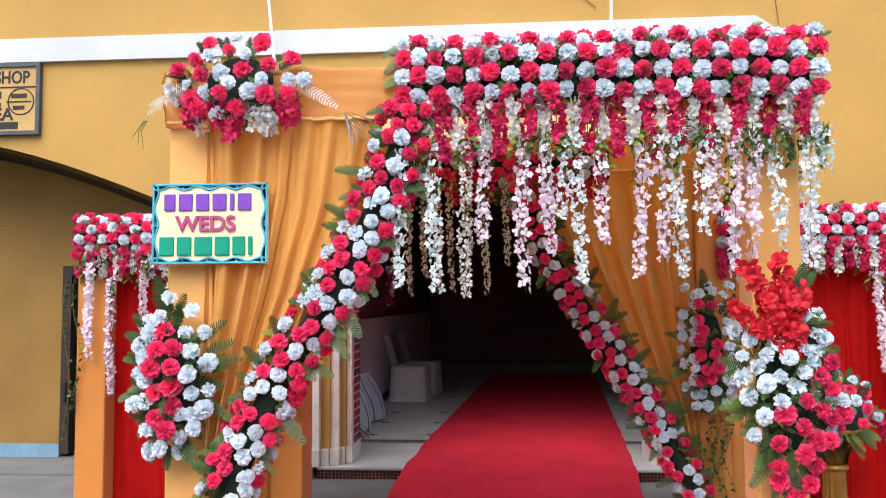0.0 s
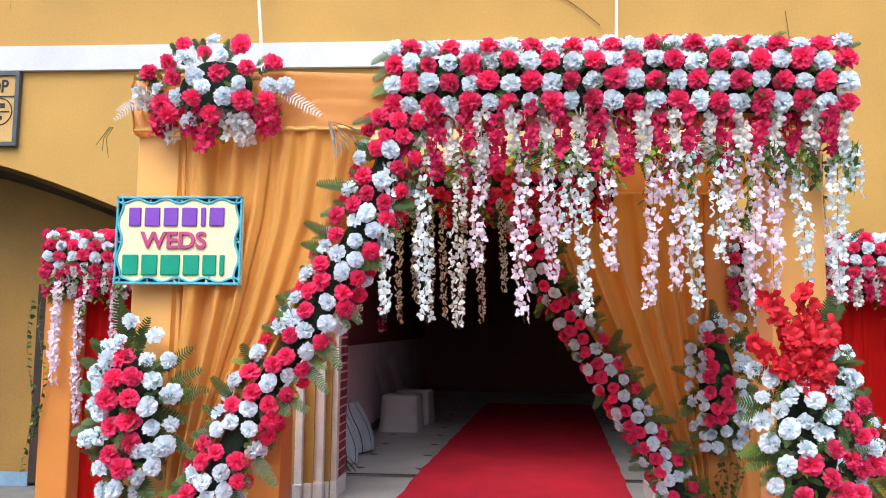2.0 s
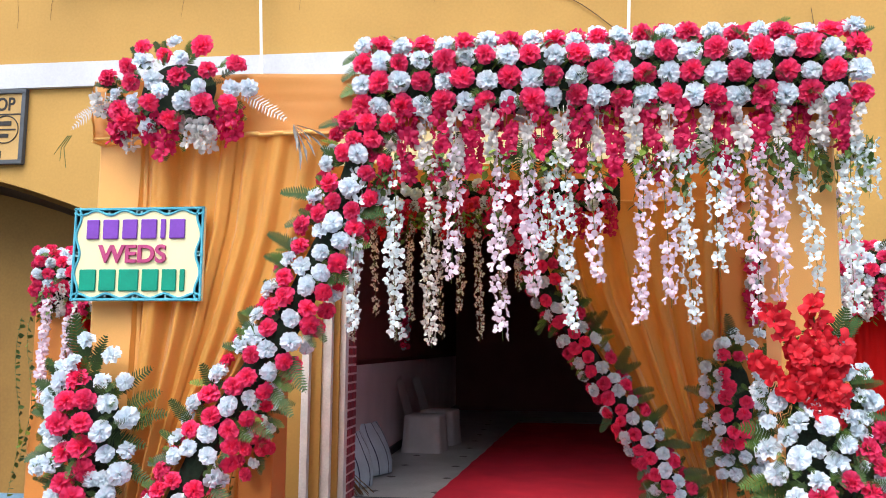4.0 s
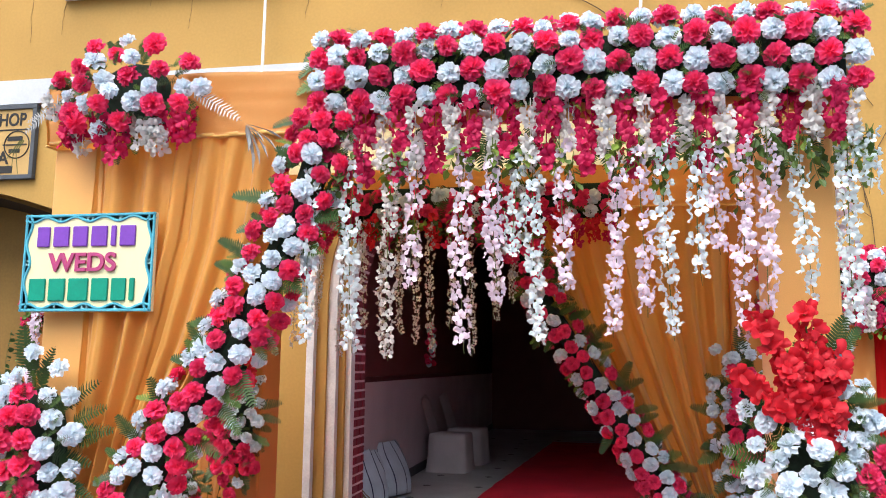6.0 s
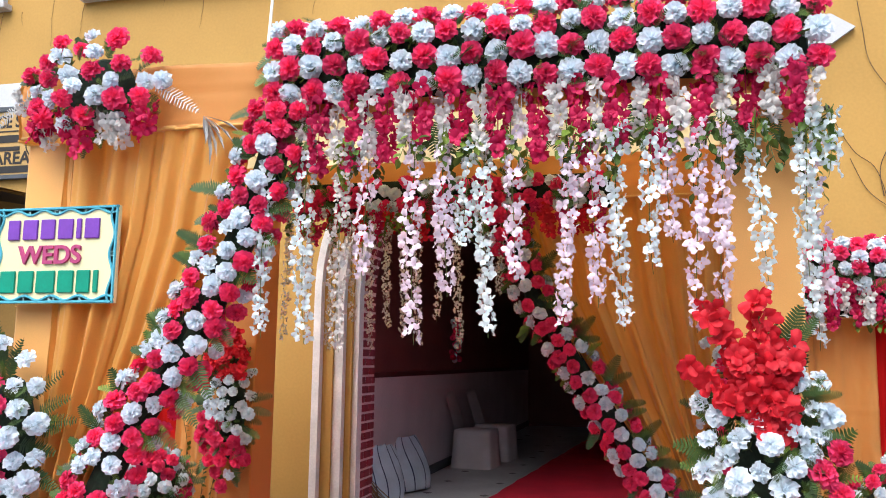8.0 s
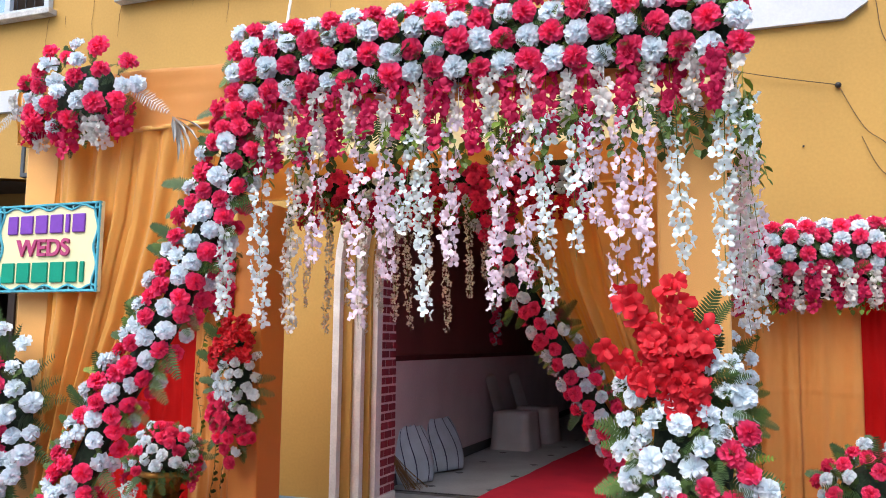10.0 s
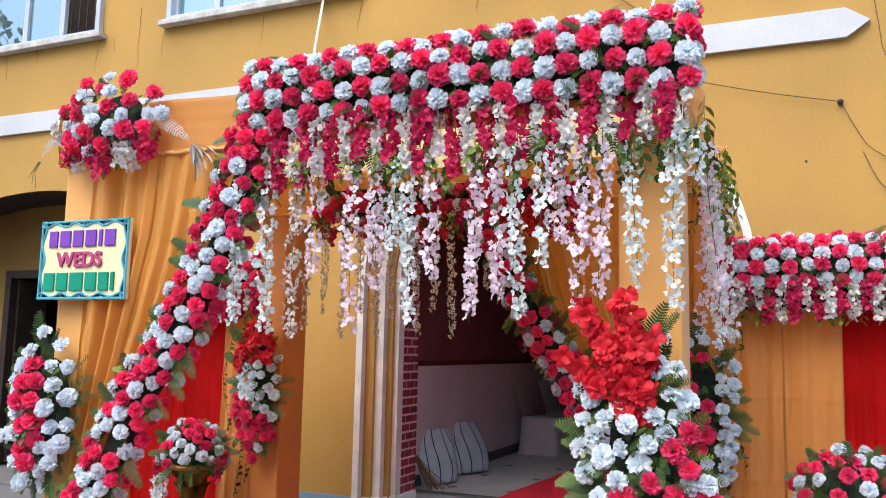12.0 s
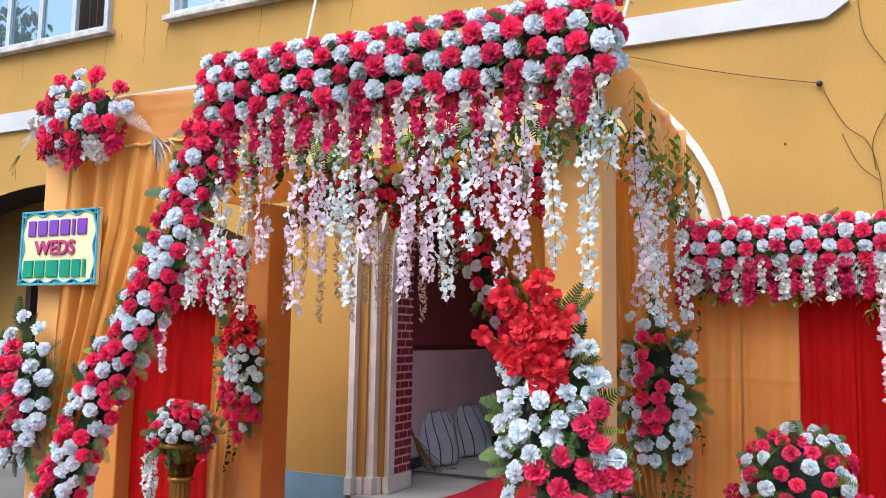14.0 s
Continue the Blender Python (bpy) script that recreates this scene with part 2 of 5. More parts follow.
# upper storey, left whole but for its windows
WIN = [(-7.45, -5.03), (-4.10, -1.84), (-0.90, 1.36)]
xs = [-14.0] + [v for w in WIN for v in w] + [9.0]
for k in range(0, len(xs), 2):
    box(xs[k], xs[k + 1], WY, WB, 4.75, 7.4, 0, facade)
for a, b in WIN:
    box(a, b, WY, WB, 4.75, 4.86, 0, facade)
    box(a, b, WY, WB, 6.3, 7.4, 0, facade)
bmesh.ops.triangulate(facade, faces=[f for f in facade.faces if len(f.verts) > 4])
wall_front = solid("wall_front", facade, WALL, (0, WY, 0), "mustard yellow plastered facade with thin cracks", "wall", kind="structure")

# unseen plain wall, added behind the camera to cut low sky light
solid("wall_yard", box(-32, 32, -12.3, -12.0, 0, 5.2, 0.02), CONCRETE, (0, -12, 0), "unseen grey wall added to block low sky light", "wall", kind="structure")

# white string course with a pointed end
solid("trim", prism([(-14, 3.85), (2.23, 3.85), (2.39, 3.962), (2.23, 4.075), (-14, 4.075)], WY - 0.045, WY - 0.002),
      WHITE, (0, WY, 3.85), "white painted string course with a pointed end", "trim", kind="structure")
# blue dado
for a, b in ((LX1, CX - R_OUT - 0.003), (CX + R_OUT + 0.003, 9.0)):
    solid("baseboard", box(a, b, WY - 0.02, WY - 0.002, 0.0, 0.262), BLUE, (a, WY, 0),
          "pale blue painted plinth along the facade", "baseboard", kind="structure")

# stepped door surround: white bands and ochre strips going inwards
def ring(r0, r1, y0, y1, material, label, foot=0.0):
    pts0 = [(CX - r0, foot)] + arc(r0)[::-1] + [(CX + r0, foot)]
    pts1 = [(CX - r1, foot)] + arc(r1)[::-1] + [(CX + r1, foot)]
    bm = bmesh.new()
    for k in range(len(pts0) - 1):
        for y in (y0, y1):
            bm.faces.new([bm.verts.new((p[0], y, p[1])) for p in (pts0[k], pts0[k + 1], pts1[k + 1], pts1[k])])
        for p in (pts0, pts1):
            bm.faces.new([bm.verts.new(q) for q in ((p[k][0], y0, p[k][1]), (p[k + 1][0], y0, p[k + 1][1]),
                                                   (p[k + 1][0], y1, p[k + 1][1]), (p[k][0], y1, p[k][1]))])
    bmesh.ops.remove_doubles(bm, verts=bm.verts, dist=0.0005)
    bmesh.ops.recalc_face_normals(bm, faces=bm.faces)
    return solid("trim", bm, material, (CX, y0, foot), label, "door surround", kind="structure")


ring(1.66, 1.60, 7.25, 7.34, WHITE_WORN, "worn white moulding round the arched door", 0.11)
ring(1.60, 1.515, 7.32, 7.40, WALL, "ochre strip between door mouldings", 0.11)
ring(1.515, 1.44, 7.35, 7.50, WHITE_WORN, "worn white moulding round the arched door", 0.11)
ring(1.44, 1.39, 7.42, 7.54, WALL, "ochre strip between door mouldings", 0.11)
ring(1.39, 1.345, 7.46, 7.565, WHITE_WORN, "worn white moulding round the arched door", 0.11)
JAMB = 1.35
ring(1.43, JAMB, 7.567, 7.875, MORTAR, "pale mortar bed of the door reveal", 0.11)
# fluted plinth blocks
for s in (-1, 1):
    bm = bmesh.new()
    for r0, r1, y in ((1.668, 1.592, 7.225), (1.592, 1.52, 7.29), (1.52, 1.43, 7.315), (1.43, 1.395, 7.39), (1.395, 1.33, 7.43)):
        a, b = sorted((CX + s * r0, CX + s * r1))
        box(a + 0.002, b - 0.002, y, 7.88, 0.112, 0.262, 0.008, bm)
    solid("trim", bm, WHITE_WORN, (CX + s * 1.5, 7.3, 0.11), "worn white stepped plinth under the door moulding", "plinth", kind="structure")

# threshold, hall floor and steps
thr = empty("floor", (0, 7.6, 0), "grey marble threshold with a tiled riser", "floor", kind="structure")
part("slab", box(-2.05 + 0.36, 1.60, 7.26, 8.55, 0.085, 0.112, 0.006), MARBLE, thr)
part("riser", box(-1.69, 1.60, 7.285, 8.5, 0.0, 0.083), MORTAR, thr)
tile = finish("mosaic_tile", box(-0.0145, 0.0145, -0.004, 0.004, -0.0115, 0.0115), MAROON_TILE)
for i in range(100):
    for j in range(3):
        x = -1.675 + 0.0328 * i
        if x > 1.59:
            continue
        piece("mosaic_tile", tile, thr, Matrix.Translation((x, 7.283, 0.016 + 0.0265 * j)))
hall = solid("floor", box(-1.80, 2.6, 8.55, 19.5, 0.0, 0.135), MARBLE, (0, 12, 0), "grey marble hall floor with dark inlays", "floor", kind="structure")
solid("floor", box(-1.80, 2.6, 8.52, 8.56, 0.137, 0.141), DARK_LINE, (0, 8.5, 0.13), "thin dark strip across the floor where its level changes", "floor", kind="structure")
for i in range(6):
    for j in range(10):
        x, y = -1.45 + 0.62 * i, 8.9 + 0.9 * j
        bm = bmesh.new()
        bmesh.ops.create_circle(bm, cap_ends=True, segments=4, radius=0.05, matrix=Matrix.Translation((x, y, 0.139)))
        bmesh.ops.solidify(bm, geom=bm.faces[:], thickness=0.003)
        part("inlay", bm, DARK_LINE, hall)

# hall walls
wl = empty("wall_west", (-1.85, 13, 0.13), "hall wall, pale below and maroon above", "wall", kind="structure")
part("lower_wall", box(-1.95, -1.80, 8.0, 19.5, 0.0, 1.36), INNER_LOW, wl)
part("upper_wall", box(-1.95, -1.80, 8.0, 19.5, 1.42, 3.95), INNER_HIGH, wl)
part("wall_band", box(-1.95, -1.795, 8.0, 19.5, 1.362, 1.418), MAROON_TILE, wl)
part("skirting", box(-1.798, -1.785, 8.2, 19.5, 0.137, 0.25), DARK_LINE, wl)
we = empty("wall_east", (2.6, 13, 0.13), "hall wall, pale below and maroon above", "wall", kind="structure")
part("lower_wall", box(2.6, 2.75, 8.0, 19.5, 0.0, 1.36), INNER_LOW, we)
part("upper_wall", box(2.6, 2.75, 8.0, 19.5, 1.362, 3.95), INNER_HIGH, we)
solid("wall_back", box(-1.95, 2.75, 19.5, 19.65, 0.0, 3.95), INNER_HIGH, (0, 19.5, 0), "dim maroon end wall of the hall", "wall", kind="structure")
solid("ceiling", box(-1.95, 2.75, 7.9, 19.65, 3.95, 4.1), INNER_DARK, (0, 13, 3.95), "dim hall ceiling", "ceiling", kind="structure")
# masonry closing the hall beside the door
for a, b in ((-1.95, CX - 1.425), (CX + 1.425, 2.75)):
    solid("wall_inner", box(a, b, 7.63, 7.872, 0.115, 3.95), INNER_HIGH, (a, 7.8, 0), "inner face of the front wall", "wall", kind="structure")
bm = prism([(CX - 1.42, ZC)] + arc(1.42, 20)[::-1] + [(CX + 1.42, ZC), (CX + 1.42, 3.95), (CX - 1.42, 3.95)], 7.63, 7.872)
bmesh.ops.triangulate(bm, faces=[f for f in bm.faces if len(f.verts) > 4])
solid("wall_inner", bm, INNER_HIGH, (CX, 7.8, 2.1), "inner face above the door arch", "wall", kind="structure")

# porch on the left: recess with shade put in its plaster colour, two dark doors
pw = empty("wall_porch", (-6, 7.7, 0), "mustard porch wall with shade put in its colour and a blue plinth", "wall", kind="structure")
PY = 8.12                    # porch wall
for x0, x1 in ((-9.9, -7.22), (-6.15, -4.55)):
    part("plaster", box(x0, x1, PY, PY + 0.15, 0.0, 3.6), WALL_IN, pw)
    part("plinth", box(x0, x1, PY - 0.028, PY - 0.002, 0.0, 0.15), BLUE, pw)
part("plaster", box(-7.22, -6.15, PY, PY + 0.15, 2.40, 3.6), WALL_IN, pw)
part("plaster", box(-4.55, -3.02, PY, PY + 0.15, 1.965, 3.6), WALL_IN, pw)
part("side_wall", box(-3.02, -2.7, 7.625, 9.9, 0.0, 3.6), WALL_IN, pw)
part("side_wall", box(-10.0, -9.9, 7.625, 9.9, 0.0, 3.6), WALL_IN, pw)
solid("wall_porch_inside", box(-10.0, -2.7, 9.9, 10.0, 0, 3.7), INNER_DARK, (-5, 9.9, 0), "dark panel standing in for unlit rooms behind the porch doors", "wall", kind="structure")
solid("ceiling", box(-10.0, -2.7, 7.625, 10.0, 3.6, 3.7), INNER_DARK, (-5, 8, 3.6), "porch soffit in a dark tone for its shade", "ceiling", kind="structure")
solid("floor", box(-10.0, -2.7, 7.30, 9.9, 0.003, 0.02), CONCRETE, (-5, 8, 0), "raised concrete porch floor", "floor", kind="structure")
for x0, x1, zt in ((-7.22, -6.15, 2.40), (-4.55, -3.66, 1.965)):
    dr = empty("door_1", (x0, PY, 0.05), "dark brown wooden porch door with an iron bolt", "door", kind="structure")
    post = part("door_frame", box(x0, x0 + 0.10, PY - 0.03, PY + 0.07, 0.05, zt, 0.006), DARK_WOOD, dr)
    part("door_frame", box(x1 - 0.10, x1, PY - 0.03, PY + 0.07, 0.05, zt, 0.006), DARK_WOOD, dr)
    part("door_frame", box(x0 + 0.1, x1 - 0.1, PY - 0.03, PY + 0.07, zt - 0.1, zt, 0.006), DARK_WOOD, dr)
    part("door_leaf", box(x0 + 0.102, x0 + 0.14, PY + 0.07, PY + 0.49, 0.06, zt - 0.11, 0.004), DARK_WOOD, dr)
    part("door_leaf", box(x1 - 0.14, x1 - 0.102, PY + 0.07, PY + 0.49, 0.06, zt - 0.11, 0.004), DARK_WOOD, dr)
    part("bolt", box(x0 + 0.03, x0 + 0.07, PY - 0.055, PY - 0.032, 0.58, 0.78, 0.004), IRON, post, "iron bolt")
# dark strip along the arch, its tone put in for the soffit's shade
aw = solid("awning_rail", sheet(24, 1, lambda u, v: Vector((LX0 + 0.1 + (LX1 - 0.1 - LX0) * u, 7.20 + 0.35 * v,
           porch_top(LX0 + 0.1 + (LX1 - 0.1 - LX0) * u) - 0.04 - 0.07 * v)), 0.05), DARK_WOOD, (-5, 7.3, 2.6),
           "dark strip under the porch arch for its shaded soffit", "lintel", kind="structure")

# upper windows
for a, b in WIN:
    w = empty("window_1", (a, WY, 4.84), "white framed window with grille and bluish panes", "window", kind="structure")
    part("window_sill", box(a - 0.06, b + 0.06, WY - 0.11, WY - 0.002, 4.815, 4.875, 0.008), SILL, w, "stained cement sill")
    fr = bmesh.new()
    for x in (a, b - 0.06):
        box(x, x + 0.06, WY - 0.06, WY + 0.08, 4.877, 6.3, 0.004, fr)
    box(a + 0.06, b - 0.06, WY - 0.06, WY + 0.08, 4.877, 4.92, 0.004, fr)
    box(a + 0.06, b - 0.06, WY - 0.06, WY + 0.08, 6.24, 6.3, 0.004, fr)
    part("window_frame", fr, ALU, w)
    n = 4
    step = (b - a - 0.12) / n
    for k in range(n):
        x = a + 0.06 + step * k
        part("mullion", box(x - 0.034, x + 0.034, WY + 0.01, WY + 0.06, 4.92, 6.24), ALU, w)
        if k != n - 1:
            part("pane", box(x + 0.036, x + step - 0.036, WY + 0.04, WY + 0.05, 4.922, 6.238), GLASS, w)
        g = bmesh.new()
        for q in range(5):
            gx = x + 0.05 + (step - 0.1) * q / 4
            tube([(gx, WY + 0.09, 4.92), (gx, WY + 0.09, 6.24)], 0.006, 5, g)
        part("grille", g, IRON, w)
# thin dark panel, put in for the unlit room
solid("room_upper", box(-8, 2, 8.3, 8.35, 4.6, 6.6), INNER_DARK, (-3, 8.3, 4.6), "dark panel standing in for the unlit room behind the upper windows", "wall", kind="structure")

def lerp_path(path, t):
    """Along rows of (parameter, value...)."""
    for a, b in zip(path, path[1:]):
        if t <= b[0]:
            k = (t - a[0]) / (b[0] - a[0])
            k = min(1, max(0, k))
            return [p + (q - p) * k for p, q in zip(a[1:], b[1:])]
    return list(path[-1][1:])


# carpet
def carpet_fn(u, v):
    y = 2.6 + (16.5 - 2.6) * v
    xl = -0.94 + (y - 6.84) * 0.068
    z = lerp_path([(0, 0.006), (6.3, 0.006), (6.7, 0.03), (7.0, 0.075), (7.26, 0.121), (7.9, 0.126), (8.52, 0.147), (20, 0.147)], y)[0]
    return Vector((xl + 2.02 * u + 0.006 * math.sin(9 * y), y, z + 0.003 * math.sin(17 * u + 3 * y)))


solid("carpet", sheet(24, 420, carpet_fn, 0.006), CARPET, (0, 7, 0), "red pile carpet runner over the threshold", "carpet", smooth=True)

# ---- the cloth gate ----
FY, RY = 3.95, 5.68          # front and rear frames


def column(name, x0, x1, y0, y1, z1, label, group, cloth=None):
    th = empty(name, ((x0 + x1) / 2, (y0 + y1) / 2, 0), label, "column", group)
    part("wrapping", box(x0, x1, y0, y1, 0.0, z1, 0.012), cloth or ORANGE_FLAT, th)
    bm = bmesh.new()
    for z in (0.9, 1.75):
        box(x0 - 0.001, x1 + 0.001, y0 - 0.001, y1 + 0.001, z, z + 0.004, 0, bm)
    part("hem", bm, cloth or ORANGE_FLAT, th, "seam across the cloth")
    return th


column("gate_column", -1.705, -1.47, FY + 0.06, FY + 0.28, 2.46, "column wrapped in orange cloth at the gate front", "gate columns")
column("gate_column", 1.195, 1.435, 4.07, 4.30, 2.46, "column wrapped in orange cloth at the gate front", "gate columns")
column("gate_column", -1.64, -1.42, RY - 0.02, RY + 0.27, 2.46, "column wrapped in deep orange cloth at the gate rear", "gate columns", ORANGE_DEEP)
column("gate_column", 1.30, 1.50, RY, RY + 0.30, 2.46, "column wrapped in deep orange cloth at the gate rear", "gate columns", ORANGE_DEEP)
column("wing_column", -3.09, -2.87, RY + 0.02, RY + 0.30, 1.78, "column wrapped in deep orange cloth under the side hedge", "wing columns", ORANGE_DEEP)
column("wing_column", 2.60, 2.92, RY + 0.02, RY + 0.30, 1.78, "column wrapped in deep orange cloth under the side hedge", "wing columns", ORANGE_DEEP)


def valance(name, p0, p1, z0, z1, out_dir, label, cloth=None, ruck=1.0):
    """A cloth-covered beam with soft wrinkles and a rolled lower hem."""
    p0, p1, o = Vector((*p0, 0)), Vector((*p1, 0)), Vector((*out_dir, 0))
    th = empty(name, (*((p0 + p1) / 2).xy, z0), label, "beam", "gate beams")

    def fn(u, v):
        p = p0.lerp(p1, u)
        w = ruck * 0.006 * math.sin(4 * v + 11 * u * (p1 - p0).length) + ruck * 0.008 * noise.noise(Vector((7 * u, 6 * v, z0)))
        sag = 0.012 * math.sin(math.pi * u * 3) * (1 - v)
        return Vector((p.x, p.y, z1 + (z0 - z1) * v + sag)) + o * (w + 0.006)
    part("cloth", sheet(60, 14, fn, 0.004), cloth or ORANGE_FLAT, th, smooth=True)
    part("hem", tube([fn(k / 30, 1.0) for k in range(31)], 0.006, 6), ORANGE, th, smooth=True)
    return th


valance("gate_beam", (-1.71, FY + 0.02), (1.46, FY + 0.02), 2.475, 2.735, (0, -1), "front beam covered in smooth orange cloth")
valance("gate_beam", (-1.66, RY - 0.03), (1.50, RY - 0.03), 2.46, 2.72, (0, -1), "rear beam covered in smooth orange cloth")
# side beams take the brighter ORANGE to make up for their shaded side
valance("gate_beam", (1.45, FY + 0.02), (1.44, 5.90), 2.44, 2.735, (1, 0), "side beam covered in orange cloth", ORANGE, 2.4)
valance("gate_beam", (-1.70, FY), (-1.70, 5.7), 2.46, 2.735, (-1, 0), "side beam covered in orange cloth", ORANGE, 2.4)
# left part reaches further back: unseen, added to shade the wall beside the door
solid("cloth_roof", sheet(30, 40, lambda u, v: Vector((-1.69 + 3.13 * u, FY + 0.03 + (1.95 + 1.19 * max(0, min(1, (0.34 - u) / 0.14))) * v,
      2.738 + 0.03 * math.sin(math.pi * u * 2) * math.sin(math.pi * v * 3))), 0.003), CREAM_CLOTH, (0, 5, 2.74),
      "thin cream cloth roof of the gate passage", "roof", smooth=True)


def drape(name, y, ztop, zbot, left, right, folds, label, material=ORANGE, amp=0.03, seed=1, group="", panels=2, creased=False, bias=1.0, second=0.4):
    """Gathered cloth between two edges given as rows (fraction of the drop, x)."""
    rr = random.Random(seed)
    ph = [rr.uniform(0, 6.28) for _ in range(4)]
    zz = ztop - zbot

    def fn(u, v):
        xl, xr = lerp_path(left, v)[0], lerp_path(right, v)[0]
        x = xl + (xr - xl) * u
        a = amp * (0.55 + 0.45 * min(1, v * 3)) * (0.75 + 0.25 * math.sin(5 * u + ph[0]))
        f = folds * (u ** bias + 0.02 * math.sin(3 * v + ph[1]) + 0.035 * math.sin(7 * u + ph[2]))
        s1 = math.sin(2 * math.pi * f)
        w = a * (math.copysign(abs(s1) ** 0.7, s1) + second * math.sin(4.6 * math.pi * f + ph[3]) + 0.06 * math.sin(9.1 * math.pi * f + 5 * v))
        w += 0.010 * noise.noise(Vector((9 * u, 7 * v, seed))) + 0.004 * noise.noise(Vector((26 * u, 22 * v, seed)))
        if creased:
            for q in (0.27, 0.52, 0.78):
                w -= 0.006 * math.exp(-((v - q - 0.004 * math.sin(9 * u)) / 0.006) ** 2)
        return Vector((x, y + w, ztop - zz * v))
    th = empty(name, ((left[0][1] + right[0][1]) / 2, y, zbot), label, "curtain", group)
    for k in range(panels):
        part("cloth_panel", sheet(int(folds * 18 / panels), 130 if creased else 70, lambda u, v: fn((k + u) / panels, v), 0.003), material, th, smooth=True)
    part("header", tube([fn(k / 40, 0.0) + Vector((0, -0.004, 0)) for k in range(41)], 0.010, 6), material, th, "gathered hem", smooth=True)
    return th


# swept drapes of the gate
drape("gate_drape", FY + 0.028, 2.48, 0.35, [(0, -1.50), (0.5, -1.50), (1, -1.50)],
      [(0, -0.60), (0.2, -0.68), (0.4, -0.86), (0.6, -1.10), (0.8, -1.32), (1, -1.40)], 6.5,
      "gathered orange satin drape swept to one side of the gate", amp=0.046, seed=3, second=0.22)
drape("gate_drape", RY + 0.01, 2.48, 0.15, [(0, 0.02), (0.25, 0.26), (0.5, 0.62), (0.75, 1.02), (1, 1.24)],
      [(0, 1.32), (0.5, 1.33), (1, 1.33)], 9, "gathered orange satin drape swept to one side of the passage", amp=0.055, seed=8, bias=0.6, second=0.25)
# wing curtains
drape("wing_curtain", RY + 0.16, 1.80, 0.02, [(0, -2.88), (1, -2.88)], [(0, -2.0), (1, -2.02)], 5, "straight red satin curtain under the side hedge", RED_CLOTH, 0.012, 4)
# orange wing curtains take the duller ORANGE_FLAT in place of shade under the hedges
drape("wing_curtain", RY + 0.13, 1.80, 0.02, [(0, -2.02), (1, -2.04)], [(0, -1.60), (1, -1.60)], 4, "straight orange curtain under the side hedge", ORANGE_FLAT, 0.012, 5, creased=True)
drape("wing_curtain", RY + 0.13, 1.80, 0.02, [(0, 1.46), (1, 1.46)], [(0, 2.06), (1, 2.05)], 4, "straight orange curtain under the side hedge", ORANGE_FLAT, 0.012, 6, creased=True)
drape("wing_curtain", RY + 0.16, 1.80, 0.02, [(0, 2.04), (1, 2.03)], [(0, 2.62), (1, 2.62)], 5, "straight red satin curtain under the side hedge", RED_CLOTH, 0.012, 7)

# ---- flower parts ----
def petal(bm, length, width, root, tip_tilt, turn_deg, lift, ruffle, rr, cols=4, rows=3, round_tip=0.0, fray=0.0, waves=9.5):
    """One ruffled petal that grows from the axis at height root, leaning out by tip_tilt degrees."""
    rot = Matrix.Rotation(radians(turn_deg), 3, "Z")
    g = []
    for j in range(rows + 1):
        v = j / rows
        line = []
        for i in range(cols + 1):
            u = i / cols - 0.5
            w = width * (0.25 + 0.75 * math.sin(math.pi * (0.15 + 0.5 * v)))
            a = radians(tip_tilt) * (0.55 + 0.45 * v)
            r = length * v * (1 - round_tip * 1.5 * u * u * v) * (1 + rr.uniform(-fray, fray) * v)
            edge = ruffle * v * v * math.sin(waves * u * 2 + rr.uniform(-0.9, 0.9))
            line.append(bm.verts.new(rot @ Vector((r * math.sin(a) + 0.004, u * w * 2, root + r * math.cos(a) * lift + edge))))
        g.append(line)
    for j in range(rows):
        for i in range(cols):
            bm.faces.new((g[j][i], g[j][i + 1], g[j + 1][i + 1], g[j + 1][i]))


def ruffle_petal(bm, length, span, root, tilt, turn_deg, pleats, depth, rr, cols=10, rows=2, fray=0.10):
    """A broad pleated petal that wraps round the axis: span and tilt in degrees, pleats deepen towards its frayed rim."""
    ph, g = rr.uniform(0, 6.28), []
    for j in range(rows + 1):
        v = j / rows
        line = []
        for i in range(cols + 1):
            u = i / cols - 0.5
            phi = radians(turn_deg + u * span * (0.7 + 0.3 * v))
            a = radians(tilt) * (0.5 + 0.5 * v) + depth * v * math.sin(2 * math.pi * pleats * u + ph)
            r = length * v * (1 - 0.22 * (2 * u) ** 4) * (1 + rr.uniform(-fray, fray) * v)
            line.append(bm.verts.new((r * math.sin(a) * math.cos(phi), r * math.sin(a) * math.sin(phi), root + r * math.cos(a))))
        g.append(line)
    for j in range(rows):
        for i in range(cols):
            bm.faces.new((g[j][i], g[j][i + 1], g[j + 1][i + 1], g[j + 1][i]))


def carnation(material, seed, size=0.0485):
    """A full pompon of overlapping pleated petals with frayed rims."""
    rr = random.Random(seed)
    bm = bmesh.new()
    for n, length, span, root, tilt, pleats in ((5, 0.93, 92, -0.02, 108, 2.6), (5, 1.0, 96, 0.0, 84, 2.5), (5, 1.0, 98, 0.0, 62, 2.2),
                                                (4, 0.98, 112, 0.0, 42, 2.0), (4, 0.95, 120, 0.0, 24, 1.6), (3, 0.92, 130, 0.0, 9, 1.2)):
        for k in range(n):
            ruffle_petal(bm, length * size * rr.uniform(0.92, 1.06), span, root * size, tilt + rr.uniform(-9, 9),
                         360 * k / n + rr.uniform(-22, 22) + 37 * n + tilt, pleats, 0.15, rr)
    bmesh.ops.scale(bm, vec=(rr.uniform(0.92, 1.06), rr.uniform(0.86, 1.0), 0.94), verts=bm.verts)
    return finish("carnation", bm, material, smooth=True)


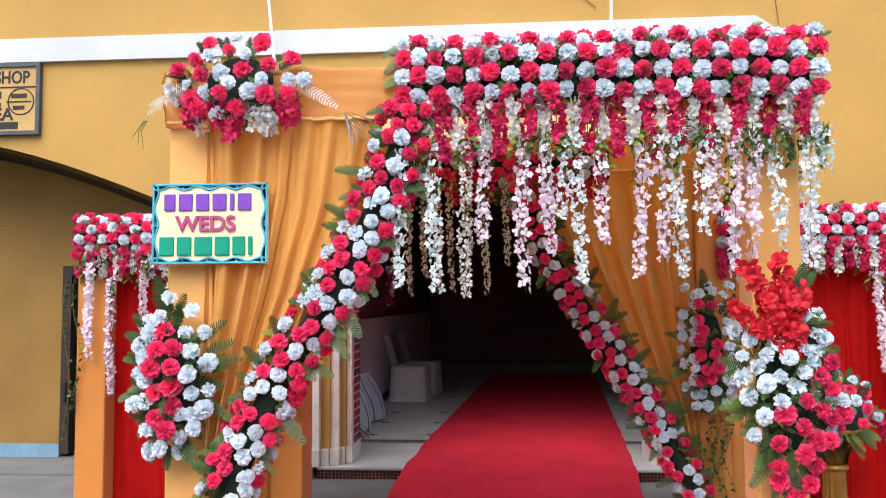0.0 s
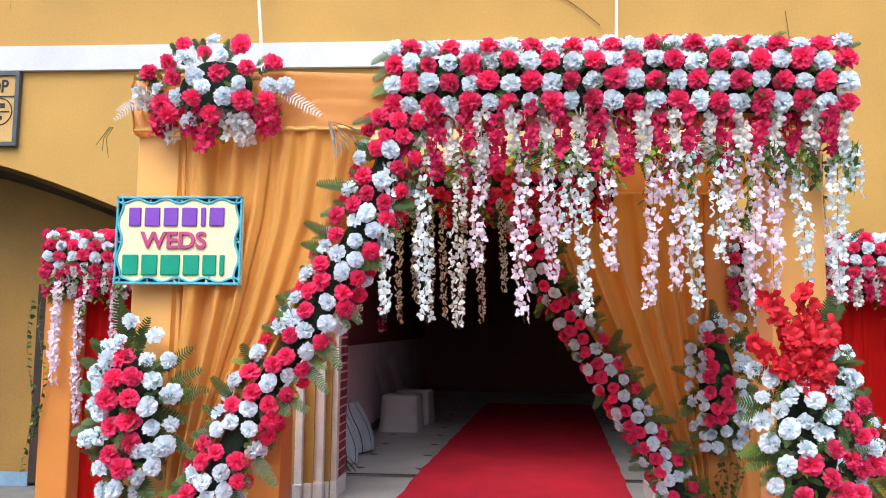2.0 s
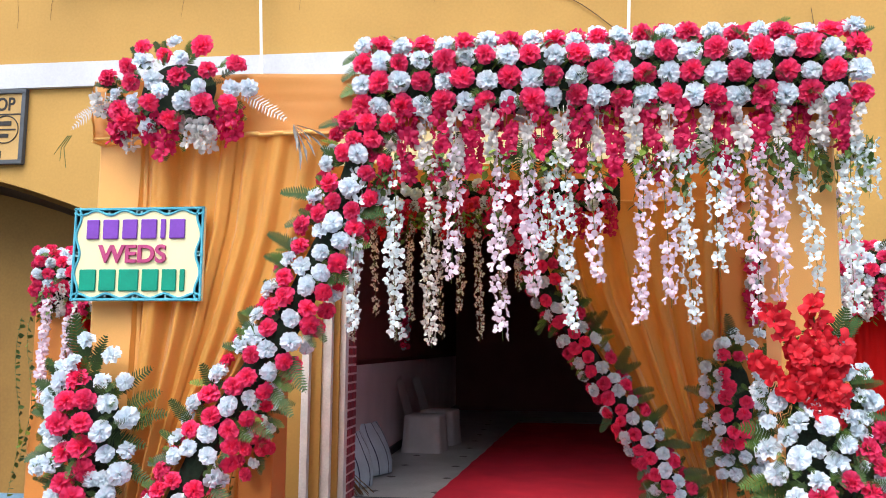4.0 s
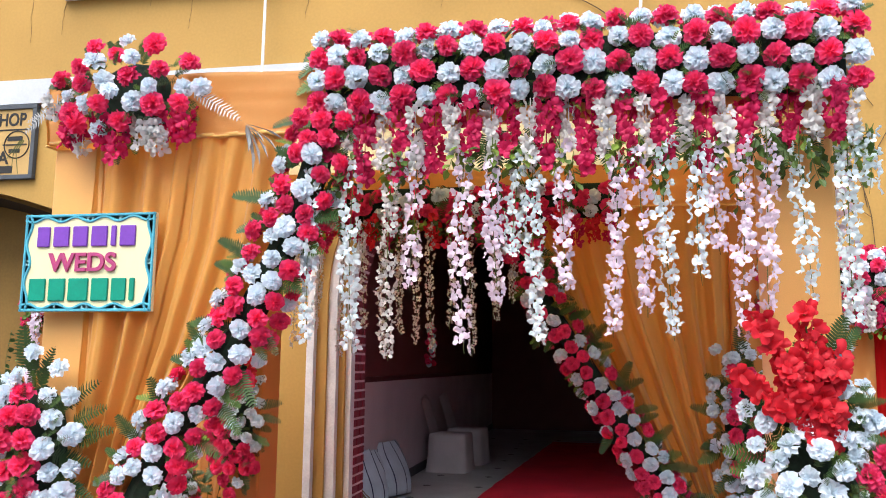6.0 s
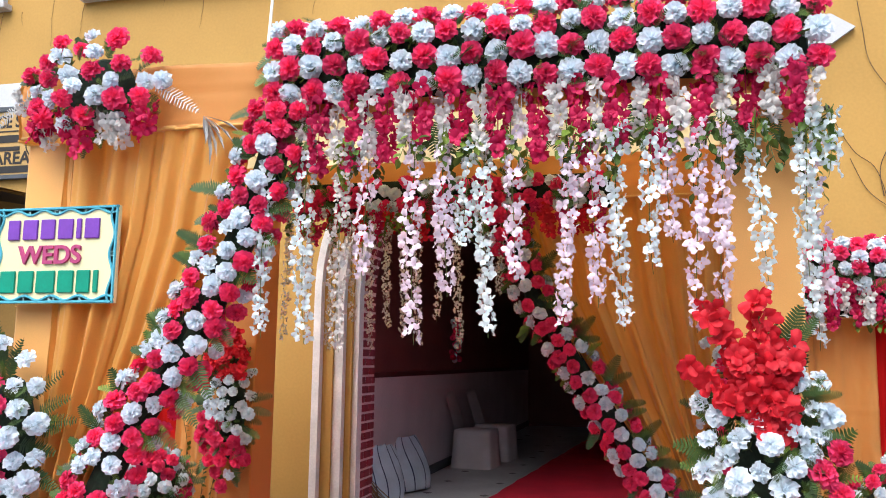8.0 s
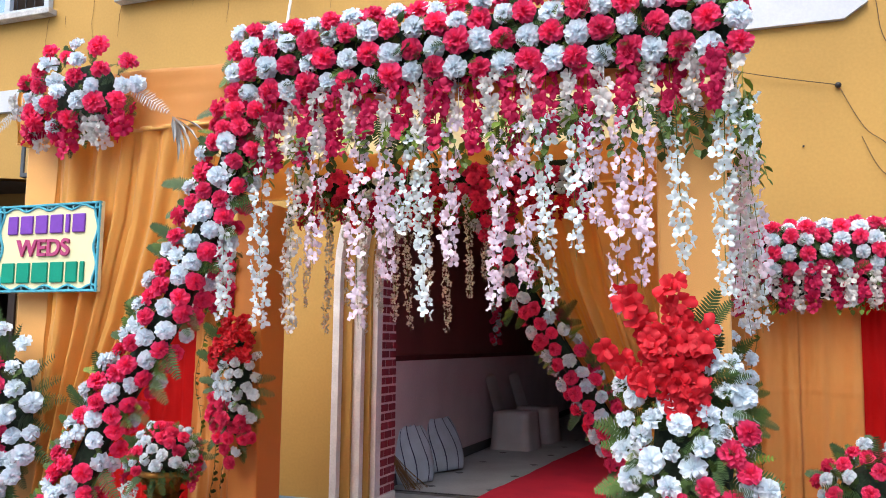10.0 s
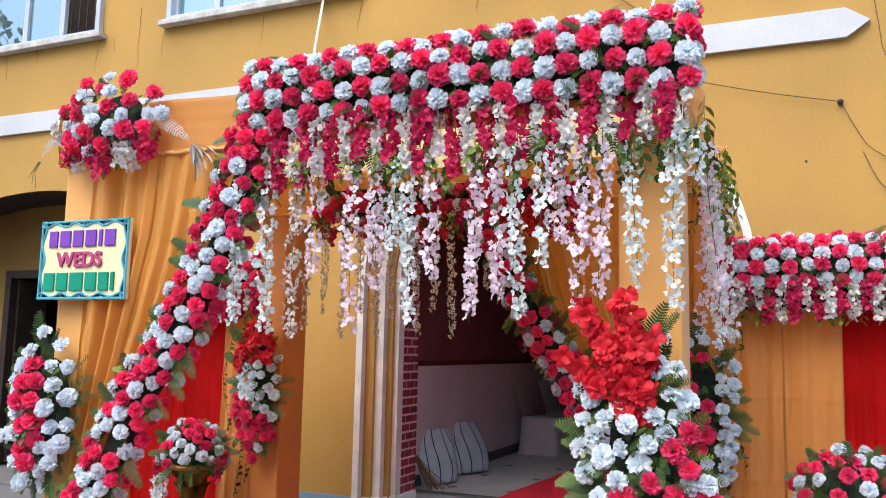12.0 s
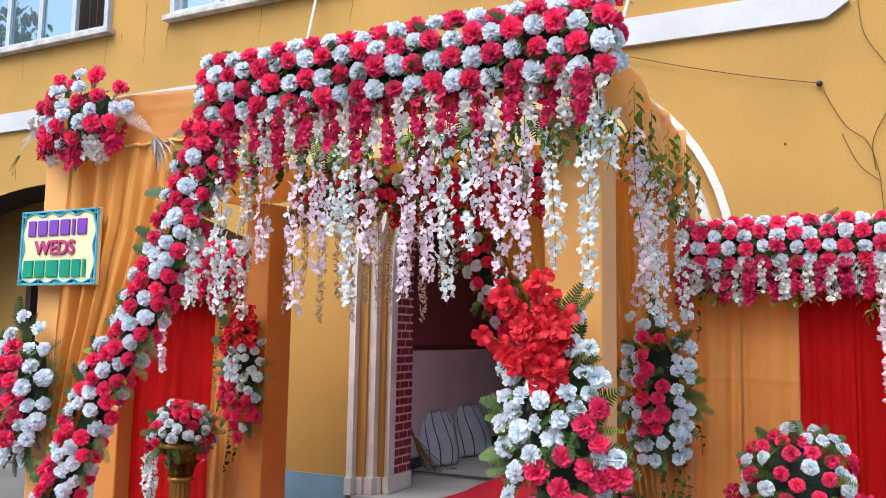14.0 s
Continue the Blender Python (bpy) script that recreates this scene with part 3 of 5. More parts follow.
def half_open(material, seed, size=0.045):
    """A carnation seen half open: a pleated fan of petals on a narrow green base."""
    rr = random.Random(seed)
    bm = bmesh.new()
    for n, length, span, root, tilt, pleats in ((4, 1.12, 108, -0.5, 74, 2.6), (4, 1.14, 104, -0.48, 54, 2.4), (4, 1.1, 104, -0.45, 34, 2.0), (3, 1.05, 120, -0.42, 13, 1.4)):
        for k in range(n):
            ruffle_petal(bm, length * size * rr.uniform(0.86, 1.08), span, root * size, tilt + rr.uniform(-12, 12),
                         360 * k / n + rr.uniform(-22, 22) + tilt, pleats, 0.19, rr)
    return finish("carnation", bm, material, smooth=True)


def frond(material, length=0.17, pairs=11, droop=0.25, seed=1, width=0.30, broad=0.36):
    """A fern leaf along +Y, lying in the XY plane, that droops towards -Z."""
    rr = random.Random(seed)
    bm = bmesh.new()
    spine = lambda t: Vector((0, length * t, -droop * length * t * t))
    tube([spine(k / 6) for k in range(7)], 0.0016, 4, bm, 0.4)
    for k in range(pairs):
        t = 0.12 + 0.86 * k / pairs
        p = spine(t)
        ln = length * width * (math.sin(math.pi * (0.18 + 0.80 * t)) ** 0.8) * rr.uniform(0.85, 1.1)
        for s in (-1, 1):
            d = Vector((s, 0.45, rr.uniform(-0.15, 0.1))).normalized()
            c = Vector((0, 1, 0)) * length * broad / pairs
            a = [p - c, p + d * ln * 0.6 - c * 0.9, p + d * ln, p + d * ln * 0.6 + c * 0.9, p + c]
            bm.faces.new([bm.verts.new(q) for q in a])
    return finish("fern_leaf", bm, material)


def leaf_shape(bm, m, length, width):
    """A pointed leaf folded along its rib."""
    pts = [(0, 0, 0), (width, length * 0.35, 0.12 * width), (width * 0.75, length * 0.7, 0.05 * width), (0, length, -0.1 * length),
           (-width * 0.75, length * 0.7, 0.05 * width), (-width, length * 0.35, 0.12 * width), (0, length * 0.5, -0.15 * width)]
    v = [bm.verts.new(m @ Vector(p)) for p in pts]
    for a, b in ((0, 1), (1, 2), (2, 3), (3, 4), (4, 5), (5, 0)):
        bm.faces.new((v[a], v[b], v[6]))


def sprig(material, seed, n=6, length=0.12, leaf=0.05):
    """A hanging twig of pointed leaves, downwards from its origin."""
    rr = random.Random(seed)
    bm = bmesh.new()
    tube([(0.006 * math.sin(k), 0, -length * k / 5) for k in range(6)], 0.0015, 4, bm)
    for k in range(n):
        z = -length * (k + 0.6) / n
        ang = 180 * (k % 2) + rr.uniform(-50, 50)
        m = Matrix.Translation((0, 0, z)) @ Matrix.Rotation(radians(ang), 4, "Z") @ Matrix.Rotation(radians(-55 + rr.uniform(-25, 25)), 4, "X")
        leaf_shape(bm, m, leaf * rr.uniform(0.7, 1.15), leaf * 0.3)
    return finish("leaf_sprig", bm, material)


def floret(material, seed, size=0.024, round_tip=0.6):
    """A small drooping blossom of three to four broad petals."""
    rr = random.Random(seed)
    bm = bmesh.new()
    for k in range(4):
        petal(bm, size * rr.uniform(0.8, 1.25), size * 0.46, 0, rr.uniform(50, 95), 90 * k + rr.uniform(-25, 25), 1, 0.20 * size, rr, 4, 3, round_tip)
    return finish("floret", bm, material, smooth=True)


REDS = [carnation(PETAL_RED, 10 + k) for k in range(6)]
WHITES = [carnation(PETAL_WHITE, 100 + k) for k in range(6)]
WHITE_BUDS = [half_open(PETAL_WHITE, 25 + k) for k in range(3)]
SCARLETS = [floret(PETAL_SCARLET, 30 + k, 0.036, 0.35) for k in range(3)]
MAGENTAS = [floret(PETAL_MAGENTA, 40 + k, 0.030) for k in range(3)]
CREAMS = [floret(PETAL_IVORY, 50 + k, 0.029) for k in range(3)]
PINKS = [floret(PETAL_PINK, 60 + k) for k in range(3)]
ICES = [floret(PETAL_ICE, 70 + k) for k in range(3)]
DULLS = [floret(PETAL_CREAM, 80 + k, 0.017) for k in range(3)]
FADED = [floret(PETAL_CREAM, 85 + k, 0.019) for k in range(3)]
FERNS = [frond(LEAF_MID, 0.15, 12, 0.25, 1, 0.30, 0.42), frond(LEAF, 0.19, 14, 0.4, 2, 0.26, 0.42)]
FERNS_LIGHT = [frond(LEAF_LIGHT, 0.14, 11, 0.3, 3, 0.2)]
SPRIGS = [sprig(LEAF_MID, 91), sprig(LEAF_LIGHT, 92), sprig(LEAF_MID, 93, 8, 0.2, 0.045)]
NAMES = {}
for k, ms in (("carnation", REDS + WHITES + WHITE_BUDS), ("scarlet_blossom", SCARLETS), ("magenta_blossom", MAGENTAS), ("cream_blossom", CREAMS),
              ("floret", PINKS + ICES + DULLS + FADED), ("fern_leaf", FERNS + FERNS_LIGHT), ("leaf_sprig", SPRIGS)):
    for m in ms:
        NAMES[m.name] = k


def facing(p, n, rr, jitter=0.35, scale=1.0, roll=None):
    """The pose of a flower at p whose axis points along n."""
    d = (Vector(n).normalized() + Vector((rr.uniform(-1, 1), rr.uniform(-1, 1), rr.uniform(-1, 1))) * jitter).normalized()
    q = d.to_track_quat("Z", "Y")
    return Matrix.LocRotScale(p, q, (scale,) * 3) @ Matrix.Rotation(rr.uniform(0, 6.28) if roll is None else roll, 4, "Z")


def flower(th, kinds, p, n, rr, scale=1.0, jitter=0.35):
    m = rr.choice(kinds)
    return piece(NAMES[m.name], m, th, facing(p, n, rr, jitter, scale * rr.uniform(0.9, 1.1)))


def fern(th, p, direction, rr, scale=1.0, kinds=None, up=(0, -1, 0.4)):
    """A leaf that grows from p along direction, its upper side towards up."""
    d = Vector(direction).normalized()
    z = Vector(up)
    z = (z - d * z.dot(d)).normalized()
    x = d.cross(z)
    m = Matrix((x, d, z)).transposed().to_4x4()
    s = scale * rr.uniform(0.85, 1.15)
    me = rr.choice(kinds or FERNS)
    return piece(NAMES[me.name], me, th, Matrix.Translation(p) @ m @ Matrix.Diagonal((s, s, s, 1)))


def bunch(kinds, p, length, rr, width=0.03, density=75, seedlike=None):
    """Blossoms down one short hanging stem, joined into one mesh."""
    bm = bmesh.new()
    n = max(4, int(length * density))
    for k in range(n):
        t = (k + 0.5) / n
        a = rr.uniform(0, 6.28)
        r = width * (1 - 0.55 * t)
        q = Vector(p) + Vector((r * math.cos(a), r * math.sin(a) * 0.8 - 0.005, -length * t))
        m = facing(q, (math.cos(a), math.sin(a) - 0.9, -0.35), rr, 0.4, rr.uniform(0.8, 1.1))
        me = rr.choice(kinds)
        start = len(bm.verts)
        bm.from_mesh(me)
        bm.verts.ensure_lookup_table()
        bmesh.ops.transform(bm, matrix=m, verts=bm.verts[start:])
    tube([p, Vector(p) - Vector((0, 0, length))], 0.002, 4, bm)
    return bm


def strand(p, tip_z, kinds, rr, label, group, fine=True, width=0.020, sway=0.02, top_leaf=True, gap=0.0135):
    """A long hanging flower string: stem, florets, thin end; leaves where it is tied."""
    p = Vector(p)
    L = p.z - tip_z
    ph, ph2 = rr.uniform(0, 6), rr.uniform(0, 6)
    line = lambda t: Vector((p.x + sway * math.sin(ph + 3.0 * t) * t, p.y + sway * 0.6 * math.sin(ph2 + 2.5 * t) * t, p.z - L * t))
    th = empty("flower_strand", p, label, "flower strand", group)
    part("stem", tube([line(k / 14) for k in range(15)], 0.0022, 4, None, 0.5), STEM, th)
    n = int(L / gap)
    bm = None if fine else bmesh.new()
    bare = rr.uniform(0.0, 0.12)
    for k in range(n):
        t = bare + (0.975 - bare) * (k + 0.5) / n
        if rr.random() < 0.07:
            continue
        a = 2.4 * k + rr.uniform(-0.5, 0.5)
        full = 1.0 if t < 0.7 else 1.0 - 1.1 * (t - 0.7)
        r = width * full * rr.uniform(0.5, 1.15)
        q = line(t) + Vector((r * math.cos(a), r * math.sin(a), rr.uniform(-0.006, 0.006)))
        m = facing(q, (math.cos(a), math.sin(a) - 0.5, -0.15), rr, 0.45, rr.uniform(0.75, 1.15) * (0.6 + 0.4 * full))
        me = rr.choice(kinds)
        if fine:
            piece("floret", me, th, m)
        else:
            start = len(bm.verts)
            bm.from_mesh(me)
            bm.verts.ensure_lookup_table()
            bmesh.ops.transform(bm, matrix=m, verts=bm.verts[start:])
    if not fine:
        ob = part("blossom_spray", bm, kinds[0].materials[0], th, smooth=True)
        tagged(ob, kind="stuff")
    if top_leaf:
        for k in range(2):
            me = rr.choice(SPRIGS)
            piece("leaf_sprig", me, th, Matrix.Translation(line(0.02) + Vector((rr.uniform(-0.03, 0.03), -0.01, 0))) @
                  Matrix.Rotation(rr.uniform(-0.6, 0.6), 4, "Y") @ Matrix.Rotation(rr.uniform(0, 6.28), 4, "Z"))
    return th


def ivy(p, tip_z, rr, label="trailing ivy string with small green leaves", wander=0.03):
    p = Vector(p)
    th = empty("ivy_string", p, label, "ivy", "ivy strings")
    L = p.z - tip_z
    line = lambda t: Vector((p.x + wander * math.sin(7 * t + p.x * 9), p.y - 0.01, p.z - L * t))
    part("stem", tube([line(k / 16) for k in range(17)], 0.0018, 4), STEM, th)
    n = int(L / 0.035)
    for k in range(n):
        t = (k + 0.5) / n
        bm = bmesh.new()
        m = Matrix.Translation(line(t)) @ Matrix.Rotation(rr.uniform(0, 6.28), 4, "Y") @ Matrix.Rotation(rr.uniform(-0.6, 0.6), 4, "X")
        leaf_shape(bm, m @ Matrix.Rotation(0.2, 4, "X"), rr.uniform(0.03, 0.048), 0.018)
        part("leaf", bm, LEAF if rr.random() < 0.75 else LEAF_LIGHT, th)
    return th


# ---- canopy pelmet over the gate ----
rr = random.Random(11)
can = empty("flower_canopy", (0.5, 3.95, 2.5), "pelmet of crimson and white carnations in a checker pattern", "flower canopy")
X0, X1 = -0.47, 1.475
core = bmesh.new()
box(X0 - 0.01, X1 - 0.01, 3.940, 4.13, 2.535, 2.80, 0.03, core)
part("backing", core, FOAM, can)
ROWS_Z = [(2.573, 3.912, -0.15), (2.665, 3.902, 0.05), (2.757, 3.906, 0.3), (2.834, 3.945, 1.1), (2.862, 4.03, 4.0)]
for j, (z, y, up) in enumerate(ROWS_Z):
    for i in range(23):
        x = max(-0.482, -0.5075 + 0.0905 * i) + rr.uniform(-0.008, 0.008)
        kinds = REDS if (i + j) % 2 == 0 else WHITES
        flower(can, kinds, (x, y + rr.uniform(-0.01, 0.008), z + rr.uniform(-0.011, 0.011) + 0.006 * math.sin(3 * x)), (0.35 * (i == 22) - 0.35 * (i == 0), -1, up), rr, 1.05 if kinds is REDS else 0.98, 0.3)
for j, (z, y) in enumerate(((2.60, 4.02), (2.70, 4.03), (2.78, 4.04), (2.64, 4.11), (2.75, 4.11))):
    flower(can, WHITES if j in (0, 1, 3) else REDS, (X1 + 0.02, y, z), (1, -0.3, 0.1), rr, 0.9, 0.3)
    flower(can, REDS if j % 2 else WHITES, (X0 - 0.02, y, z), (-1, -0.4, 0.1), rr, 0.9, 0.3)
for k in range(300):
    x = rr.uniform(X0, X1)
    j = rr.randrange(4)
    z, y, up = ROWS_Z[j]
    fern(can, (x, y + 0.02, z + rr.uniform(-0.05, 0.045)), (rr.uniform(-1, 1), -0.85, rr.uniform(-0.7, 0.9 if j < 3 else 0.3)), rr, rr.uniform(0.36, 0.56), FERNS_LIGHT if k % 4 == 0 else FERNS)
for k in range(10):
    fern(can, (X0 - 0.01, 3.94 + rr.uniform(0, 0.1), rr.uniform(2.53, 2.86)), (-1, rr.uniform(-0.5, 0.2), rr.uniform(-0.6, 0.5)), rr, rr.uniform(0.5, 0.8))
# short blossom fringe under it
for i in range(28):
    x = X0 + 0.03 + 0.0705 * i + rr.uniform(-0.012, 0.012)
    y = 3.915 + rr.uniform(-0.012, 0.03)
    magenta = i % 2 == 0
    ob = part("blossom_spray", bunch(MAGENTAS if magenta else CREAMS, (x, y, 2.55), rr.uniform(0.16, 0.27) + (0.035 if magenta else 0), rr,
              0.032 if magenta else 0.020, 105 if magenta else 64), PETAL_MAGENTA if magenta else PETAL_IVORY, can, smooth=True)
for k in range(26):
    x = rr.uniform(X0, X1)
    fern(can, (x, 3.95, 2.42 + rr.uniform(-0.05, 0.06)), (rr.uniform(-0.4, 0.4), -0.3, -1), rr, rr.uniform(0.6, 0.95))

# long strands below the pelmet: (x, lower end, colour)
LONG = [(-0.50, 1.62, 2), (-0.335, 1.60, 2), (-0.18, 1.57, 1), (-0.09, 1.83, 0), (0.095, 1.60, 0), (0.205, 1.77, 0), (0.29, 1.95, 2), (0.355, 1.625, 2), (0.45, 1.82, 0), (0.65, 1.66, 0), (0.735, 1.73, 0), (0.82, 1.65, 2), (0.94, 1.84, 2),
        (1.0, 1.95, 0), (1.09, 1.645, 0), (1.17, 1.74, 0), (1.28, 1.78, 2), (1.435, 1.69, 2), (1.50, 2.15, 2)]
for x, zt, c in LONG:
    strand((x, 3.915 + rr.uniform(-0.02, 0.01), 2.40), zt, (PINKS, FADED, ICES)[c], rr,
           ("hanging string of pale pink blossoms", "hanging string of off-white blossoms", "hanging string of bluish white blossoms")[c],
           "strands under the canopy", gap=0.0165 if c != 1 else 0.0125, width=0.026)
for k in range(14):
    x = X0 + 0.1 + 0.145 * k
    piece("leaf_sprig", rr.choice(SPRIGS), can, Matrix.Translation((x, 3.99, 2.36)) @ Matrix.Rotation(rr.uniform(0, 6.28), 4, "Z") @ Matrix.Diagonal((1.2, 1.2, 1.2, 1)))

# strings along the open side of the passage
for k, (y, zt) in enumerate(((4.28, 1.74), (4.45, 1.60), (4.66, 1.66), (4.88, 1.58), (5.10, 1.76), (5.42, 1.60))):
    strand((1.49 + rr.uniform(-0.02, 0.03), y, 2.42 - 0.02 * k), zt, ICES if k % 2 else PINKS, rr, "string of pale blossoms with green leaves beside the passage",
           "strands beside the passage", fine=k < 5, sway=0.04, gap=0.021, width=0.026)
for k in range(14):
    y = 4.34 + 0.115 * k
    piece("leaf_sprig", SPRIGS[(1, 2, 1)[k % 3]], can, Matrix.Translation((1.50 + rr.uniform(-0.02, 0.05), y, 2.62 - 0.075 * (k % 4))) @ Matrix.Rotation(rr.uniform(0, 6.28), 4, "Z") @ Matrix.Diagonal((1.1, 1.1, 1.3, 1)))
# dull cream strands at the rear frame
for k, (x, zt) in enumerate(((-1.18, 1.64), (-1.05, 1.75), (-0.9, 1.59), (-0.78, 1.75), (-0.65, 1.59), (-0.55, 1.72), (-0.46, 1.66), (-0.37, 1.62), (-0.25, 1.75), (-0.14, 1.6), (0.0, 1.8), (0.12, 1.9))):
    strand((x, 5.56, 2.42), zt, DULLS, rr, "thin string of cream blossoms at the rear beam", "strands at the rear beam", fine=False, width=0.019, gap=0.0155)


# ---- garlands ----
def path_point(path, s):
    """The point and direction at length s of a polyline."""
    pts = [Vector(p) for p in path]
    for a, b in zip(pts, pts[1:]):
        d = (b - a).length
        if s <= d or b is pts[-1]:
            return a + (b - a) * min(1.0, s / d), (b - a).normalized()
        s -= d


def garland(path, width, label, rr, step=0.062, across=4, n_fern=80, size=0.95, mix=0.55, knot=0.0):
    th = empty("flower_garland", path[0], label, "garland", "swept garlands")
    total = sum((Vector(b) - Vector(a)).length for a, b in zip(path, path[1:]))
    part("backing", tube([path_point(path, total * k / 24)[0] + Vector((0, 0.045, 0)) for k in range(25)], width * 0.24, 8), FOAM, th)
    s, row = 0.02, 0
    while s < total:
        p, d = path_point(path, s)
        side = d.cross(Vector((0, -1, 0))).normalized()
        for i in range(across):
            u = (i + 0.5 * (row % 2) + 0.25) / across * 2 - 1
            if rr.random() < 0.06:
                continue
            u += rr.uniform(-0.1, 0.1)
            bulge = math.cos(u * 1.2)
            n = Vector((0, -1, 0.12)) * bulge + side * u * 1.1
            red = ((i + row) % 2 == 0) if rr.random() < 0.45 else rr.random() < mix
            red = red or s < knot
            flower(th, REDS if red else (WHITES if rr.random() < 0.65 else WHITE_BUDS), p + side * u * width * 0.5 + Vector((0, -0.055 * bulge, 0)) + d * rr.uniform(-0.012, 0.012), n, rr, size * 0.94, 0.35)
        for e in (-1, 1):
            flower(th, REDS if (row + e) % 3 else WHITES, p + side * e * width * 0.47 + Vector((0, 0.035, 0)) + d * rr.uniform(-0.02, 0.02), side * e + Vector((0, -0.45, 0)), rr, size * 0.9, 0.45)
        s += step
        row += 1
    for k in range(n_fern):
        p, d = path_point(path, rr.uniform(0, total))
        side = d.cross(Vector((0, -1, 0))).normalized() * rr.choice((-1, 1))
        q = p + side * width * rr.uniform(0.05, 0.42) + Vector((0, -0.01, 0))
        fern(th, q, side + d * rr.uniform(-0.7, 0.7) + Vector((0, -0.45, 0)), rr, rr.uniform(0.5, 0.8), FERNS_LIGHT if k % 5 == 0 else FERNS)
    return th


garland([(-0.475, 3.93, 2.52), (-0.50, 3.925, 2.36), (-0.575, 3.925, 2.13), (-0.80, 3.925, 1.66), (-1.10, 3.925, 1.225), (-1.345, 3.925, 0.70), (-1.46, 3.93, 0.40), (-1.50, 3.93, 0.12)],
        0.255, "thick garland of crimson and white carnations on the drape", random.Random(21), 0.072, 3, 130, 0.90, 0.56, 0.15)
garland([(0.0, 5.60, 2.50), (0.08, 5.60, 2.40), (0.29, 5.60, 1.90), (0.67, 5.60, 1.30), (1.08, 5.60, 0.62), (1.23, 5.60, 0.33), (1.28, 5.60, 0.10)],
        0.205, "garland of crimson and white carnations on the rear drape", random.Random(22), 0.084, 3, 120, 0.91, 0.70)

# flowers along the rear beam
rr = random.Random(23)
rb = empty("beam_flowers", (-0.2, 5.6, 2.45), "row of red and white carnations along the rear beam", "flower row")
part("backing", box(-1.15, 0.72, 5.62, 5.66, 2.40, 2.60, 0.01), FOAM, rb)
for k in range(62):
    x = -1.12 + 1.80 * (k // 2) / 30 + rr.uniform(-0.02, 0.02)
    flower(rb, REDS if rr.random() < 0.72 else WHITES, (x, 5.585, 2.55 - 0.10 * (k % 2) + rr.uniform(-0.04, 0.03)), (0, -1, -0.1), rr, 0.9)
for k in range(20):
    x = -1.1 + 1.75 * k / 19
    part("blossom_spray", bunch(MAGENTAS if k % 2 else SCARLETS, (x, 5.59, 2.42), rr.uniform(0.1, 0.2), rr, 0.03, 70), PETAL_MAGENTA if k % 2 else PETAL_SCARLET, rb, smooth=True)
for k in range(40):
    fern(rb, (rr.uniform(-1.15, 0.72), 5.6, rr.uniform(2.38, 2.6)), (rr.uniform(-1, 1), -0.5, rr.uniform(-1, 0.6)), rr, rr.uniform(0.5, 0.9))


# ---- side hedges ----
def hedge(x0, x1, label, seed, phase=0):
    rr = random.Random(seed)
    th = empty("flower_hedge", ((x0 + x1) / 2, 5.75, 1.78), label, "flower hedge", "side hedges")
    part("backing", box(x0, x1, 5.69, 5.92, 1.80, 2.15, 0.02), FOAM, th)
    n = int((x1 - x0) / 0.0815)
    for j, (z, y, up) in enumerate(((1.962, 5.665, -0.1), (2.034, 5.65, 0.0), (2.108, 5.655, 0.3), (2.168, 5.69, 1.1), (2.185, 5.77, 4.0), (2.180, 5.85, 4.0))):
        for i in range(n):
            x = x0 + 0.04 + 0.0815 * i + rr.uniform(-0.01, 0.01)
            kinds = REDS if (i + j + phase) % 2 == 0 else WHITES
            flower(th, kinds, (x, y, z + rr.uniform(-0.012, 0.012)), (0, -1, up), rr, 0.99 if kinds is REDS else 0.90, 0.28)
    for j in range(8):
        for s, x in ((-1, x0 - 0.02), (1, x1 + 0.02)):
            flower(th, (REDS, WHITES)[j % 2], (x, 5.72 + 0.09 * (j % 2), 1.93 + 0.085 * (j // 2)), (s, -0.4, 0), rr, 0.95)
    for i in range(int((x1 - x0) / 0.058)):
        x = x0 + 0.03 + 0.058 * i + rr.uniform(-0.01, 0.01)
        mg = i % 2 == 0
        part("blossom_spray", bunch(MAGENTAS if mg else CREAMS, (x, 5.665 + rr.uniform(-0.02, 0.02), 1.95), rr.uniform(0.14, 0.23), rr, 0.027, 90),
             PETAL_MAGENTA if mg else PETAL_IVORY, th, smooth=True)
    for k in range(int(95 * (x1 - x0))):
        fern(th, (rr.uniform(x0, x1), 5.68, rr.uniform(1.88, 2.17)), (rr.uniform(-1, 1), -0.7, rr.uniform(-0.8, 0.6)), rr, rr.uniform(0.35, 0.55))
    for k in range(int(14 * (x1 - x0))):
        piece("leaf_sprig", SPRIGS[1 if k % 3 else 0], th, Matrix.Translation((rr.uniform(x0, x1), 5.68, 1.83)) @ Matrix.Rotation(rr.uniform(0, 6.28), 4, "Z") @ Matrix.Diagonal((0.8, 0.8, 0.8, 1)))
    return th


